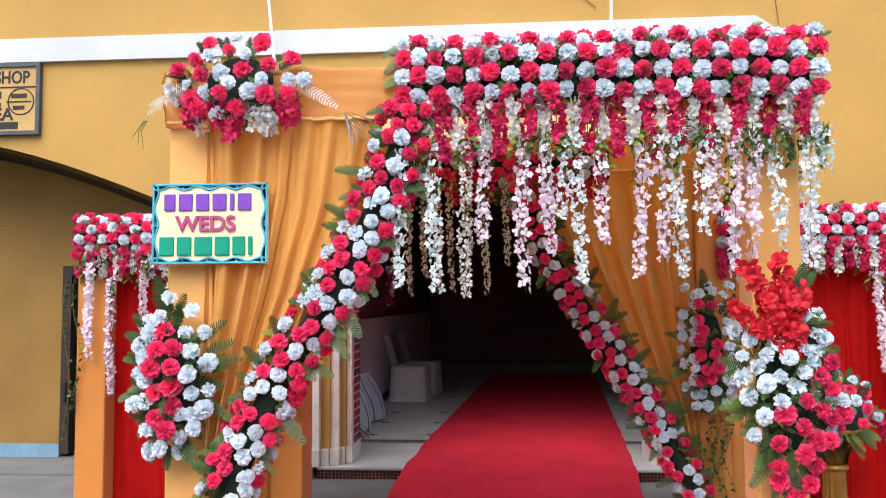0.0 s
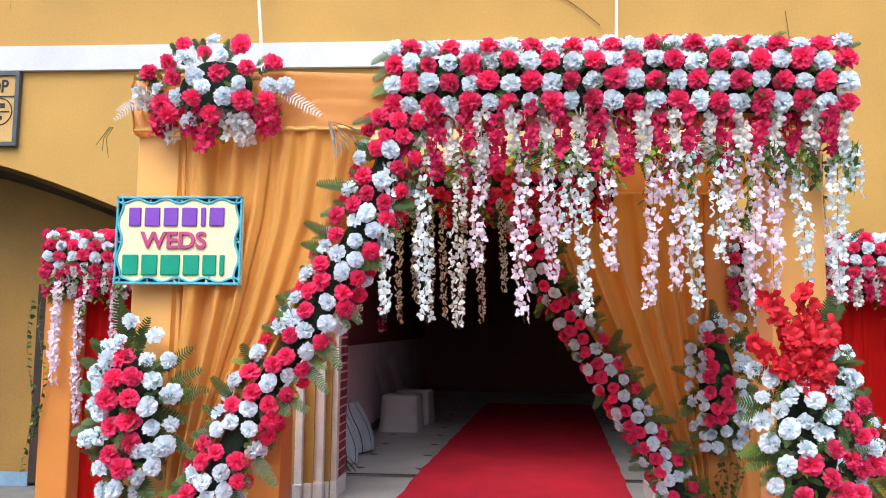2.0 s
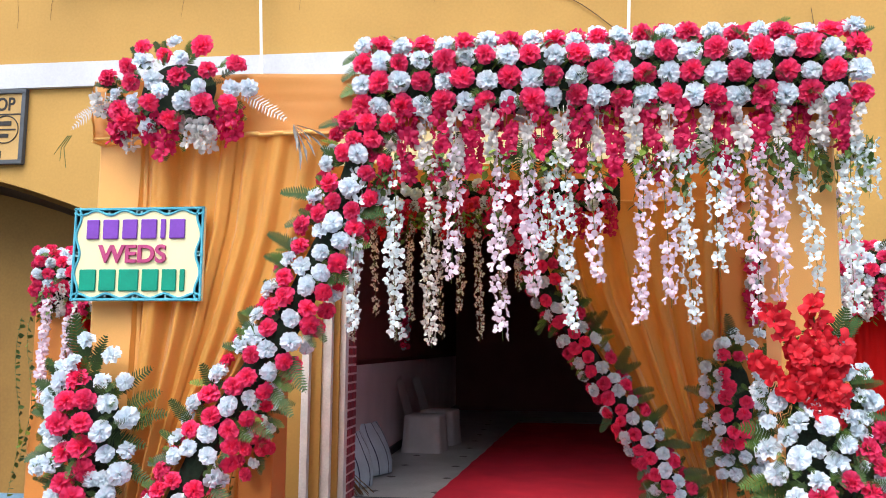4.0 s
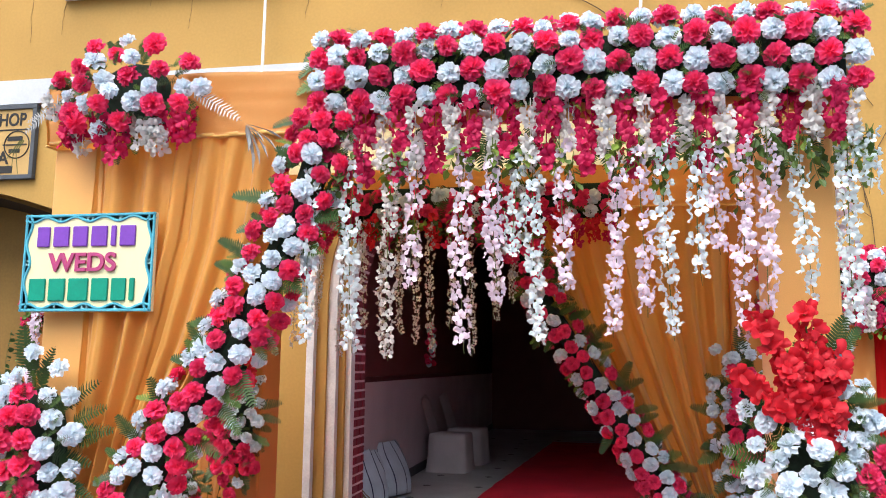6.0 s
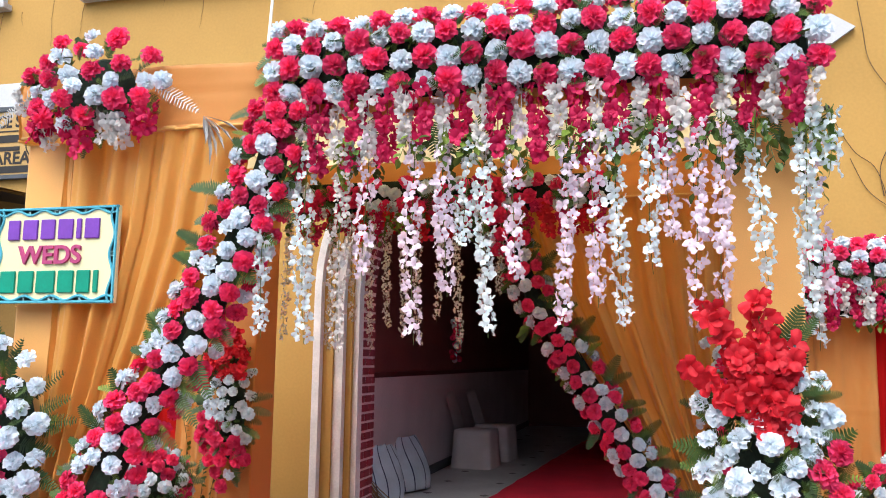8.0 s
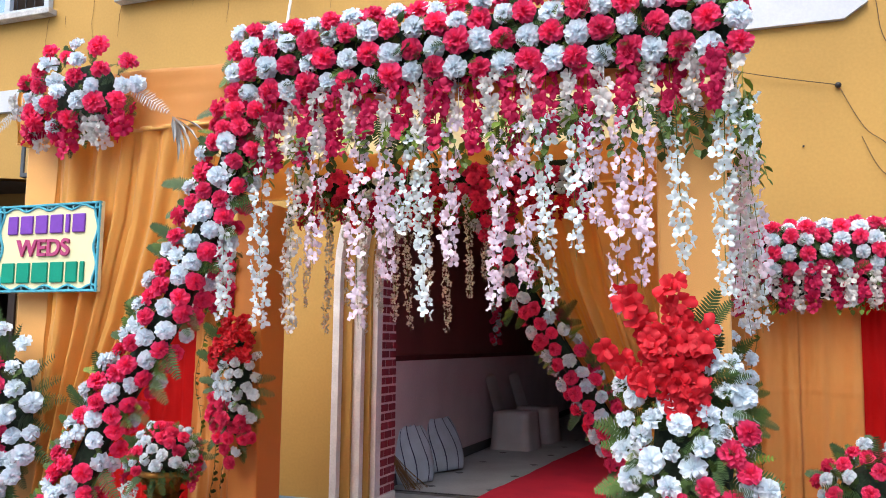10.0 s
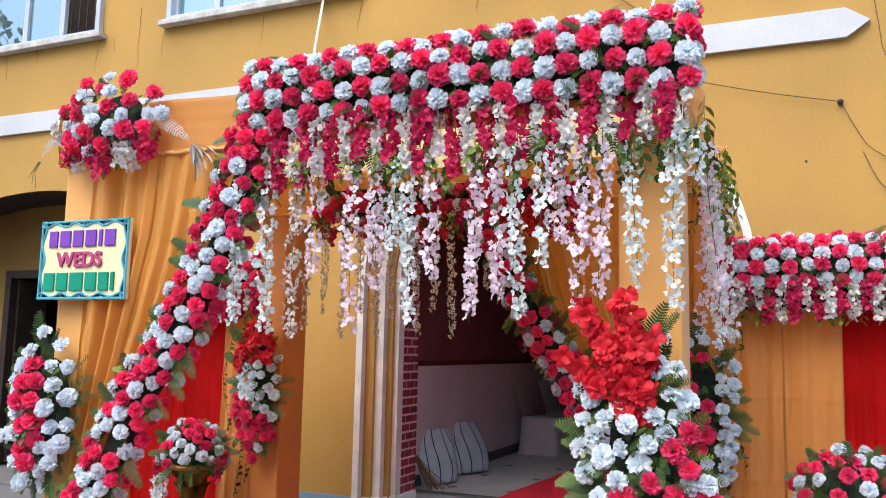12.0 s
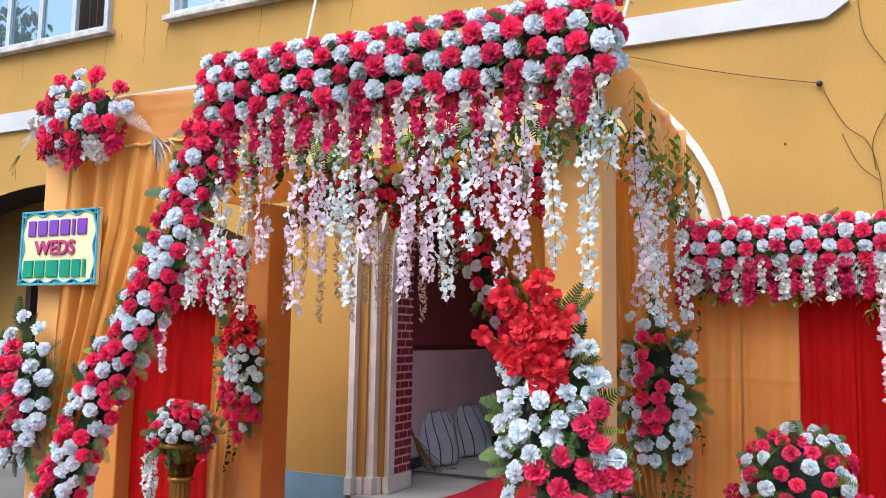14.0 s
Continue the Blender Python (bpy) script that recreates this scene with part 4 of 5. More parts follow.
hedge(-3.09, -1.60, "side hedge of crimson and white carnations with hanging blossoms", 31)
hedge(1.445, 3.04, "side hedge of crimson and white carnations with hanging blossoms", 32, 1)
rr = random.Random(33)
for x, z0, zt in ((-2.955, 1.80, 1.16), (-2.80, 1.62, 0.90), (-2.56, 1.75, 1.25), (-2.36, 1.7, 1.2), (2.47, 1.62, 1.08), (2.585, 1.52, 0.86)):
    strand((x, 5.62, z0 + 0.14), zt, PINKS, rr, "string of pale pink blossoms under the side hedge", "strands under the hedges", fine=False, width=0.018, gap=0.011)
for x, y, z0, zt in ((-3.13, 5.64, 1.75, 0.6), (-3.07, 5.66, 1.75, 0.8), (-1.78, 5.74, 1.75, 0.5), (-1.68, 5.74, 1.72, 0.6), (-1.9, 5.74, 1.6, 0.9), (1.36, 5.6, 0.85, 0.2), (1.42, 5.6, 0.9, 0.15), (1.30, 5.58, 0.6, 0.1), (1.33, 5.62, 0.95, 0.3), (1.45, 5.62, 1.0, 0.1), (1.39, 5.63, 0.9, 0.35), (1.34, 5.62, 0.7, 0.05), (1.47, 5.63, 0.8, 0.3), (1.53, 5.7, 1.7, 0.9), (2.66, 5.63, 1.7, 0.75)):
    ivy((x, min(y, 5.70), z0), zt, rr)


# ---- bouquets ----
def scatter(gap_u, gap_v, rr, inside):
    """Staggered rows of points in [-1, 1] squared, shaken a little, that pass inside."""
    out, v, row = [], -1 + gap_v * 0.4, 0
    while v < 1:
        u = -1 + gap_u * (0.3 + 0.5 * (row % 2))
        while u < 1:
            a, c = u + rr.uniform(-0.2, 0.2) * gap_u, v + rr.uniform(-0.2, 0.2) * gap_v
            if inside(a, c):
                out.append((a, c))
            u += gap_u
        v += gap_v * 0.87
        row += 1
    return out


def bouquet(name, c, hw, hh, paint, label, seed, n=70, size=1.0, bulge=0.07, n_fern=36, fern_scale=1.0, spacing=0.076, category="bouquet", spots=None):
    rr = random.Random(seed)
    c = Vector(c)
    th = empty(name, c, label, category, "bouquets")
    bm = bmesh.new()
    bmesh.ops.create_uvsphere(bm, u_segments=12, v_segments=8, radius=1, matrix=Matrix.Translation(c + Vector((0, 0.035, 0))) @ Matrix.Diagonal((hw * 0.54, 0.03, hh * 0.66, 1)))
    part("backing", bm, FOAM, th)
    if spots is None:
        spots = [(hw * u, hh * v, None) for u, v in scatter(spacing / hw, spacing / hh, rr, lambda a, b: a * a + b * b < 1 + rr.uniform(-0.15, 0.15))]
    for dx, dz, chosen in spots:
        u, v = dx / hw, dz / hh
        r2 = min(1.3, u * u + v * v)
        p = c + Vector((hw * u, -bulge * (1 - r2) - 0.02, hh * v))
        kinds, s = (chosen, 1.0) if chosen else paint(u, v, rr)
        if kinds is WHITES and rr.random() < 0.7:
            kinds = WHITE_BUDS
        flower(th, kinds, p + Vector((0, rr.uniform(-0.03, 0.015), 0)), (u * 0.9, -1, v * 0.5 + 0.35), rr, s * size * rr.uniform(0.8, 1.0) * (1.1 if kinds is REDS else 1.0), 0.5)
        if kinds is SCARLETS or kinds is MAGENTAS or kinds is CREAMS:
            for _ in range(8 if kinds is SCARLETS else 4):
                flower(th, kinds, p + Vector((rr.uniform(-0.035, 0.035), rr.uniform(-0.02, 0.01), rr.uniform(-0.035, 0.035))), (u, -1, v), rr, s * size, 0.9)
    for k in range(n_fern):
        a = rr.uniform(0, 6.28)
        d = Vector((math.cos(a), -0.35, math.sin(a)))
        q = c + Vector((hw * math.cos(a) * rr.uniform(0.3, 0.85), -0.01, hh * math.sin(a) * rr.uniform(0.3, 0.85)))
        fern(th, q, d, rr, fern_scale * rr.uniform(0.6, 1.0), FERNS + (FERNS_LIGHT if k % 4 == 0 else []))
        u, v = rr.uniform(-0.7, 0.7), rr.uniform(-0.7, 0.7)
        fern(th, c + Vector((hw * u, -bulge * (1 - u * u - v * v) - 0.01, hh * v)), (rr.uniform(-1, 1), -0.8, rr.uniform(-1, 1)), rr, fern_scale * rr.uniform(0.35, 0.5), FERNS + (FERNS_LIGHT if k % 3 == 0 else []))
    return th


def paint_column(u, v, rr):
    """White at the sides, crimson up the middle."""
    return (REDS, 1.0) if abs(u + 0.1) < 0.42 and -0.62 < v < 0.62 else (WHITES, 0.92)


def paint_tiers(u, v, rr):
    """Scarlet at the top, white in the middle, crimson below."""
    if v > 0.36 + 0.15 * u:
        return SCARLETS, 1.0
    if v > -0.22 - 0.25 * u:
        return WHITES, 0.95
    return (REDS, 1.05) if rr.random() < 0.9 else (WHITES, 0.9)


def paint_mix(u, v, rr):
    if v < -0.45:
        return (MAGENTAS, 1.0) if rr.random() < 0.6 else (CREAMS, 1.0)
    return (REDS, 0.98) if rr.random() < 0.54 else (WHITES, 0.95)


def paint_dome(u, v, rr):
    return (REDS, 0.85) if rr.random() < 0.6 else (WHITES, 0.78)


def column_spots(seed, rows, pitch, half):
    """Pairs of crimson flowers up the middle, single white ones out at the sides."""
    rr = random.Random(seed)
    out = []
    for k in range(rows):
        z = (k - (rows - 1) / 2) * pitch
        narrow = 0.72 + 0.28 * math.sin(math.pi * (k + 1) / (rows + 1))
        if 1 < k < rows - 1:
            out += [(-0.055 + rr.uniform(-0.022, 0.022), z + rr.uniform(-0.02, 0.02), REDS)] + [(0.022 + rr.uniform(-0.022, 0.022), z + rr.uniform(-0.01, 0.04), REDS)] * (rr.random() < 0.75)
        elif k:
            out += [(-0.06, z, WHITES), (0.03, z + 0.02, WHITES)]
        else:
            out += [(-0.02, z, WHITES)]
        for s in (-1, 1):
            out.append((s * half * narrow * rr.uniform(0.56, 0.68) + 0.005, z + rr.uniform(-0.02, 0.02), WHITES))
            if k % 2 or rr.random() < 0.5:
                out.append((s * half * narrow * rr.uniform(0.9, 1.05), z + 0.5 * pitch + rr.uniform(-0.02, 0.02), WHITES))
    out.append((0.0, (rows / 2) * pitch + 0.02, WHITES))
    return out


R, W = REDS, WHITES
TOP_SPOTS = [(-1.311, 2.874, W), (-1.441, 2.841, R), (-1.182, 2.841, R), (-1.349, 2.807, R), (-1.038, 2.764, R), (-1.426, 2.78, W), (-1.259, 2.778, W),
             (-1.519, 2.767, R), (-1.616, 2.727, R), (-1.482, 2.686, R), (-1.145, 2.725, R), (-1.379, 2.689, W), (-1.268, 2.701, R), (-1.563, 2.645, W),
             (-1.173, 2.65, W), (-1.05, 2.661, W), (-0.98, 2.661, W), (-1.325, 2.627, W), (-1.236, 2.595, W), (-1.459, 2.594, W), (-1.37, 2.58, R),
             (-1.297, 2.518, R), (-1.158, 2.578, R), (-1.054, 2.585, R), (-1.162, 2.498, W), (-1.406, 2.491, W), (-1.536, 2.57, R), (-1.493, 2.523, R)]
TALL_WHITE = [(1.373, 1.615), (1.373, 1.501), (1.44, 1.5), (1.071, 1.419), (1.13, 1.385), (1.181, 1.434), (1.233, 1.372), (1.362, 1.34), (1.413, 1.414), (1.462, 1.385), (1.434, 1.331), (1.182, 1.314), (1.274, 1.303), (1.092, 1.309), (1.146, 1.257), (1.392, 1.275), (1.341, 1.238), (1.239, 1.214), (1.085, 1.21), (1.181, 1.181), (1.312, 1.168), (1.111, 1.117), (1.238, 1.108), (1.169, 1.035), (1.132, 0.943), (1.529, 1.1), (1.485, 0.962), (1.473, 1.09)]
TALL_RED = [(1.422, 1.213), (1.476, 1.279), (1.474, 1.154), (1.352, 1.106), (1.255, 1.047), (1.427, 1.062), (1.335, 0.986), (1.534, 1.041), (1.471, 1.026), (1.23, 0.915), (1.401, 0.928), (1.337, 0.872), (1.455, 0.925), (1.232, 0.805), (1.403, 0.81), (1.25, 0.73), (1.38, 0.72), (1.32, 0.66)]
SIDE_WHITE = [(-1.641, 1.595), (-1.535, 1.533), (-1.739, 1.486), (-1.663, 1.497), (-1.715, 1.423), (-1.55, 1.43), (-1.459, 1.424), (-1.773, 1.355), (-1.517, 1.34), (-1.742, 1.3), (-1.441, 1.277), (-1.783, 1.221), (-1.742, 1.194), (-1.518, 1.226), (-1.79, 1.08), (-1.733, 1.096), (-1.509, 1.13), (-1.429, 1.147), (-1.454, 1.057), (-1.51, 1.03), (-1.563, 1.034), (-1.727, 0.965), (-1.503, 0.966), (-1.561, 0.922), (-1.722, 0.851), (-1.662, 0.867), (-1.581, 0.849)]
SIDE_RED = [(-1.647, 1.426), (-1.67, 1.343), (-1.594, 1.351), (-1.695, 1.255), (-1.592, 1.26), (-1.682, 1.137), (-1.611, 1.157), (-1.595, 1.069), (-1.679, 1.017), (-1.625, 0.965)]


def placed(cx, cz, whites, reds):
    return [(x - cx, z - cz, WHITES) for x, z in whites] + [(x - cx, z - cz, REDS) for x, z in reds]


bouquet("wall_bouquet", (-1.63, 3.925, 1.20), 0.225, 0.40, paint_column, "tall bouquet, crimson carnations edged with white, on the drape", 41, 62, 1.0, 0.08, 50, 1.0, spots=placed(-1.63, 1.20, SIDE_WHITE, SIDE_RED))
beam_bouquet = bouquet("wall_bouquet", (-1.32, 3.93, 2.65), 0.335, 0.235, paint_mix, "round bouquet of crimson and white flowers on the beam", 42, 62, 0.99, 0.09, 40, 0.7,
                       spots=[(x + 1.32, z - 2.65, k) for x, z, k in TOP_SPOTS])
rr = random.Random(142)
for x, z0, ln, mg in ((-1.33, 2.50, 0.13, 1), (-1.56, 2.60, 0.16, 1), (-1.52, 2.56, 0.12, 1), (-1.04, 2.57, 0.14, 1), (-1.09, 2.56, 0.11, 1), (-1.15, 2.50, 0.11, 0),
                      (-1.49, 2.49, 0.09, 0), (-1.22, 2.54, 0.12, 0), (-1.40, 2.55, 0.12, 1), (-1.62, 2.66, 0.1, 0)):
    part("blossom_spray", bunch(MAGENTAS if mg else CREAMS, (x, 3.885, z0), ln, rr, 0.036, 95), PETAL_MAGENTA if mg else PETAL_IVORY, beam_bouquet, smooth=True)
tall = bouquet("wall_bouquet", (1.30, 3.95, 1.15), 0.24, 0.48, paint_tiers, "tall bouquet, scarlet above white above crimson, on the column", 43, 95, 1.02, 0.10, 70, 0.95, spots=placed(1.30, 1.15, TALL_WHITE, TALL_RED))
rr = random.Random(143)
for tip in ((1.086, 1.738), (1.252, 1.768), (1.018, 1.557), (1.358, 1.60), (1.17, 1.60), (1.30, 1.62)):
    part("flower_stalk", tube([(1.298, 3.90, 1.355), ((1.298 + tip[0]) / 2, 3.865, (1.375 + tip[1]) / 2), (tip[0], 3.87, tip[1])], 0.003, 4), STEM, tall)
    n = int(math.dist(tip, (1.298, 1.355)) / 0.018)
    for k in range(n):
        u = (k + 0.4) / n
        w = 0.034 * (1.15 - 0.6 * u)
        flower(tall, SCARLETS, (1.298 + (tip[0] - 1.298) * u + rr.uniform(-w, w), 3.86 + rr.uniform(-0.035, 0.02), 1.355 + (tip[1] - 1.355) * u + rr.uniform(-w, w)),
               (rr.uniform(-0.5, 0.5), -1, rr.uniform(-0.6, 0.5)), rr, 1.1, 0.5)
for k in range(26):
    fern(tall, (rr.uniform(1.12, 1.45), 3.875, rr.uniform(0.85, 1.5)), (rr.uniform(-1, 1), -1.0, rr.uniform(-0.6, 1)), rr, rr.uniform(0.28, 0.42), FERNS_LIGHT)
for k in range(5):
    fern(tall, (1.22 + 0.035 * k, 3.90, 1.52 + 0.02 * k), (-0.5 + 0.3 * k, -0.25, 1), rr, rr.uniform(0.6, 0.85), FERNS)
bouquet("wall_bouquet", (1.345, 5.60, 1.24), 0.20, 0.42, paint_column, "tall bouquet, crimson carnations edged with white, on the rear column", 44, 60, 0.92, 0.08, 44, 1.0, spots=column_spots(144, 10, 0.082, 0.19))
bouquet("wall_bouquet", (-1.54, 5.585, 1.25), 0.175, 0.47, paint_tiers, "tall bouquet, scarlet above white above crimson, on the rear column", 45, 60, 0.9, 0.08, 40, 0.95)

# silver palm leaves beside the beam bouquet
sv = empty("palm_spray", (-1.3, 3.89, 2.6), "silver plastic palm leaves tucked behind the bouquet", "palm leaf")
sfrond = frond(SILVER, 0.29, 15, 0.10, 7, 0.17, 0.17)
NAMES[sfrond.name] = "palm_leaf"
for p, d, k in (((-1.58, 3.90, 2.655), (-1, -0.1, -0.72), 0.95), ((-1.03, 3.90, 2.655), (1, -0.1, -0.58), 1.0), ((-1.60, 3.905, 2.62), (-1, -0.1, -0.35), 0.7)):
    fern(sv, p, d, random.Random(3), k, [sfrond])
for k, (dx, dz) in enumerate(((0.055, -0.20), (0.085, -0.165), (0.12, -0.14), (0.155, -0.105), (0.175, -0.06), (0.035, -0.12), (0.10, -0.08))):
    blade = bmesh.new()
    leaf_shape(blade, Matrix.Translation((-0.775, 3.897 - 0.003 * k, 2.495)) @ Vector((dx, -0.02, dz)).to_track_quat("Y", "Z").to_matrix().to_4x4(), math.hypot(dx, dz), 0.011)
    part("palm_blade", blade, SILVER, sv)
for k in range(3):
    part("palm_stalk", tube([(-1.775 - 0.008 * k, 3.90, 2.475), (-1.80 - 0.012 * k, 3.89, 2.42), (-1.815 - 0.03 * (k - 1), 3.89, 2.33 + 0.03 * k)], 0.0028, 4, None, 0.5), STEM, sv)


# ---- pedestals ----
def curled_leaf(height, width, r0, flare):
    """A lobed leaf that hugs the capital's bell and curls out at its tip, round the Z axis."""
    def fn(u, v):
        q = u * 2 - 1
        half = width * (math.sin(math.pi * (0.12 + 0.72 * v)) ** 0.7) * (1 + 0.13 * math.sin(16 * v))
        r = r0 + 0.018 * v + flare * v ** 5 - 0.010 * q * q + 0.006 * math.cos(3 * math.pi * q)
        return Vector((r, q * half, height * (v - 0.10 * v ** 6)))
    return finish("acanthus_leaf", sheet(6, 10, fn, 0.004), GOLD, smooth=True)


LEAF_LOW, LEAF_HIGH = curled_leaf(0.105, 0.034, 0.078, 0.030), curled_leaf(0.185, 0.030, 0.076, 0.050)
SCROLL = finish("scroll", tube([(0.022 * (1 - k / 30) * math.cos(k / 2.4), 0.0, 0.022 * (1 - k / 30) * math.sin(k / 2.4)) for k in range(28)], 0.008, 6), GOLD, smooth=True)


def pedestal(x, y, top, r, seed, label):
    th = empty("flower_pedestal", (x, y, 0), label, "pedestal", "pedestals")
    part("base", lathe([(0.13, 0.0), (0.135, 0.03), (0.12, 0.05), (0.125, 0.07), (0.09, 0.10), (0.078, 0.115)], x, y, 32), GOLD, th, smooth=True)
    part("shaft", lathe([(0.074, 0.113), (0.070, top * 0.4), (0.066, top - 0.27)], x, y, 72, 0.06, 14), GOLD, th, "fluted gold shaft")
    part("neck_ring", lathe([(0.066, top - 0.272), (0.085, top - 0.262), (0.09, top - 0.25), (0.084, top - 0.238), (0.070, top - 0.228)], x, y, 32), GOLD, th, smooth=True)
    bell = part("capital", lathe([(0.070, top - 0.229), (0.078, top - 0.14), (0.10, top - 0.07), (0.135, top - 0.035)], x, y, 32), GOLD, th, "capital with curled leaves", smooth=True)
    at = Matrix.Translation((x, y, top - 0.225))
    for j in range(9):
        piece("acanthus_leaf", LEAF_LOW, bell, at @ Matrix.Rotation(2 * math.pi * j / 9, 4, "Z"))
        piece("acanthus_leaf", LEAF_HIGH, bell, at @ Matrix.Rotation(2 * math.pi * (j + 0.5) / 9, 4, "Z"))
    for j in range(8):
        piece("scroll", SCROLL, bell, Matrix.Translation((x, y, top - 0.058)) @ Matrix.Rotation(math.pi * (j + 0.5) / 4, 4, "Z") @ Matrix.Translation((0.135, 0, 0)))
    part("abacus", lathe([(0.12, top - 0.036), (0.165, top - 0.03), (0.172, top - 0.012), (0.165, top), (0.11, top)], x, y, 32, 0.03, 8), GOLD, th, smooth=True)
    rr = random.Random(seed)
    fl = empty("pedestal_bouquet", (x, y, top), "dome bouquet of crimson and white carnations on the pedestal", "bouquet", "pedestal bouquets")
    bm = bmesh.new()
    bmesh.ops.create_uvsphere(bm, u_segments=14, v_segments=9, radius=r * 0.7, matrix=Matrix.Translation((x, y, top + r * 0.28)))
    part("backing", bm, FOAM, fl)
    for j in range(52):
        t = (j + 0.5) / 52
        el, az = math.asin(1 - 1.25 * t), 2.39996 * j
        n = Vector((math.cos(el) * math.cos(az), math.cos(el) * math.sin(az), math.sin(el)))
        kinds, s = paint_dome(0, 0, rr)
        flower(fl, kinds, Vector((x, y, top + r * 0.28)) + n * r * rr.uniform(0.82, 1.05), n, rr, s * 1.0, 0.3)
    for j in range(60):
        n = Vector((rr.uniform(-1, 1), rr.uniform(-1, 0.4), rr.uniform(-0.6, 0.9))).normalized()
        fern(fl, Vector((x, y, top + r * 0.28)) + n * r * 0.7, n, rr, rr.uniform(0.5, 0.9), FERNS + FERNS_LIGHT)
    for s in (-1, 1):
        part("blossom_spray", bunch(MAGENTAS, (x + s * r * 1.15, y - 0.05, top + 0.05), 0.14, rr, 0.025, 70), PETAL_MAGENTA, fl, smooth=True)
    return th


pedestal(-1.93, 5.42, 0.75, 0.215, 51, "gold painted fluted pedestal with a leafy capital")
pedestal(2.06, 5.42, 0.76, 0.265, 52, "gold painted fluted pedestal with a leafy capital")
rr = random.Random(53)
for x, zt in ((-2.10, 0.36), (-2.05, 0.30)):
    strand((x, 5.27, 0.70), zt, ICES, rr, "short string of white blossoms hanging beside the pedestal", "strands at the pedestal", fine=False, width=0.022, gap=0.014, top_leaf=False)

# ---- name board on the drape ----
def lettering(text, size, at, material, parent, name, depth=0.006, squeeze=1.0, shear=0.0):
    cu = bpy.data.curves.new(name, "FONT")
    cu.body, cu.size, cu.extrude, cu.align_x, cu.shear, cu.offset = text, size, depth, "CENTER", shear, size * 0.022
    tmp = new(name, cu)
    bpy.context.view_layer.update()
    me = bpy.data.meshes.new_from_object(tmp.evaluated_get(bpy.context.evaluated_depsgraph_get()))
    bpy.data.objects.remove(tmp)
    me.transform(Matrix.Translation(Vector(at) - place(parent)) @ Matrix.Rotation(radians(90), 4, "X") @ Matrix.Diagonal((squeeze, 1, 1, 1)))
    me.materials.append(material)
    ob = new(name, me)
    ob.parent = parent
    return ob


SX0, SX1, SZ0, SZ1, SY = -1.750, -1.163, 1.757, 2.158, 3.925
nb = empty("name_board", (-1.46, SY, 1.76), "cream foam board with purple, plum and green lettering", "sign")
part("board", box(SX0, SX1, SY, SY + 0.022, SZ0, SZ1, 0.003), BOARD, nb)


def wave_border(p0, p1, inward, n, parent, amp=0.010, off=0.022):
    p0, p1, w = Vector(p0), Vector(p1), Vector(inward)
    pts = [p0.lerp(p1, k / 40) + w * (off + amp * math.sin(2 * math.pi * n * k / 40)) for k in range(41)]
    part("border_wave", tube(pts, 0.0055, 6), TEAL, parent)
    part("border_band", sheet(40, 1, lambda u, v: p0.lerp(p1, u) + w * v * (off + amp * math.sin(2 * math.pi * n * u)) + Vector((0, 0.0005, 0)), 0.002), TEAL_PALE, parent)
    pts = [p0.lerp(p1, k / 40) + w * 0.006 for k in range(41)]
    part("border_edge", tube(pts, 0.006, 6), TEAL, parent)


yb = SY - 0.002
for a, b, w, n in (((SX0, yb, SZ1), (SX1, yb, SZ1), (0, 0, -1), 4.5), ((SX0, yb, SZ0), (SX1, yb, SZ0), (0, 0, 1), 4.5),
                   ((SX0, yb, SZ0), (SX0, yb, SZ1), (1, 0, 0), 2.5), ((SX1, yb, SZ0), (SX1, yb, SZ1), (-1, 0, 0), 2.5)):
    wave_border(a, b, w, n, nb)
# covered name lines: plain bars, one for each letter's width
x = SX0 + 0.062
for w in (0.068, 0.082, 0.078, 0.082, 0.034, 0.080):
    part("bar", box(x, x + w - 0.012, SY - 0.010, SY + 0.001, 2.022, 2.106, 0.004), PURPLE, nb)
    x += w + 0.006
x = SX0 + 0.040
for w in (0.085, 0.085, 0.10, 0.085, 0.075, 0.034):
    part("bar", box(x, x + w - 0.012, SY - 0.010, SY + 0.001, 1.800, 1.892, 0.004), GREEN_FOAM, nb)
    x += w + 0.004
lettering("WEDS", 0.105, (-1.475, SY - 0.006, 1.922), PLUM, nb, "word", 0.005, 1.05)

# ---- ration shop board on the facade ----
sb = empty("shop_board", (-4.9, 7.24, 3.15), "ochre shop board with black lettering in a slate frame", "sign")
BX0, BX1, BZ0, BZ1 = -5.26, -4.335, 3.155, 3.842
part("board", box(BX0 + 0.04, BX1 - 0.04, 7.245, 7.272, BZ0 + 0.04, BZ1 - 0.04), SHOP_YELLOW, sb)
fr = bmesh.new()
box(BX0, BX1, 7.225, 7.275, BZ0, BZ0 + 0.04, 0.004, fr)
box(BX0, BX1, 7.225, 7.275, BZ1 - 0.04, BZ1, 0.004, fr)
box(BX0, BX0 + 0.04, 7.225, 7.275, BZ0 + 0.04, BZ1 - 0.04, 0.004, fr)
box(BX1 - 0.04, BX1, 7.225, 7.275, BZ0 + 0.04, BZ1 - 0.04, 0.004, fr)
part("frame", fr, SLATE, sb)
lettering("RICE SHOP", 0.165, (-4.775, 7.243, 3.652), BLACK, sb, "word", 0.002, 0.82)
part("rule", box(BX0 + 0.05, BX1 - 0.05, 7.240, 7.246, 3.607, 3.619), BLACK, sb)
part("bar", box(-5.17, -4.72, 7.240, 7.246, 3.505, 3.575), BLACK, sb)
part("bar", box(-5.12, -4.72, 7.240, 7.246, 3.425, 3.465), BLACK, sb)
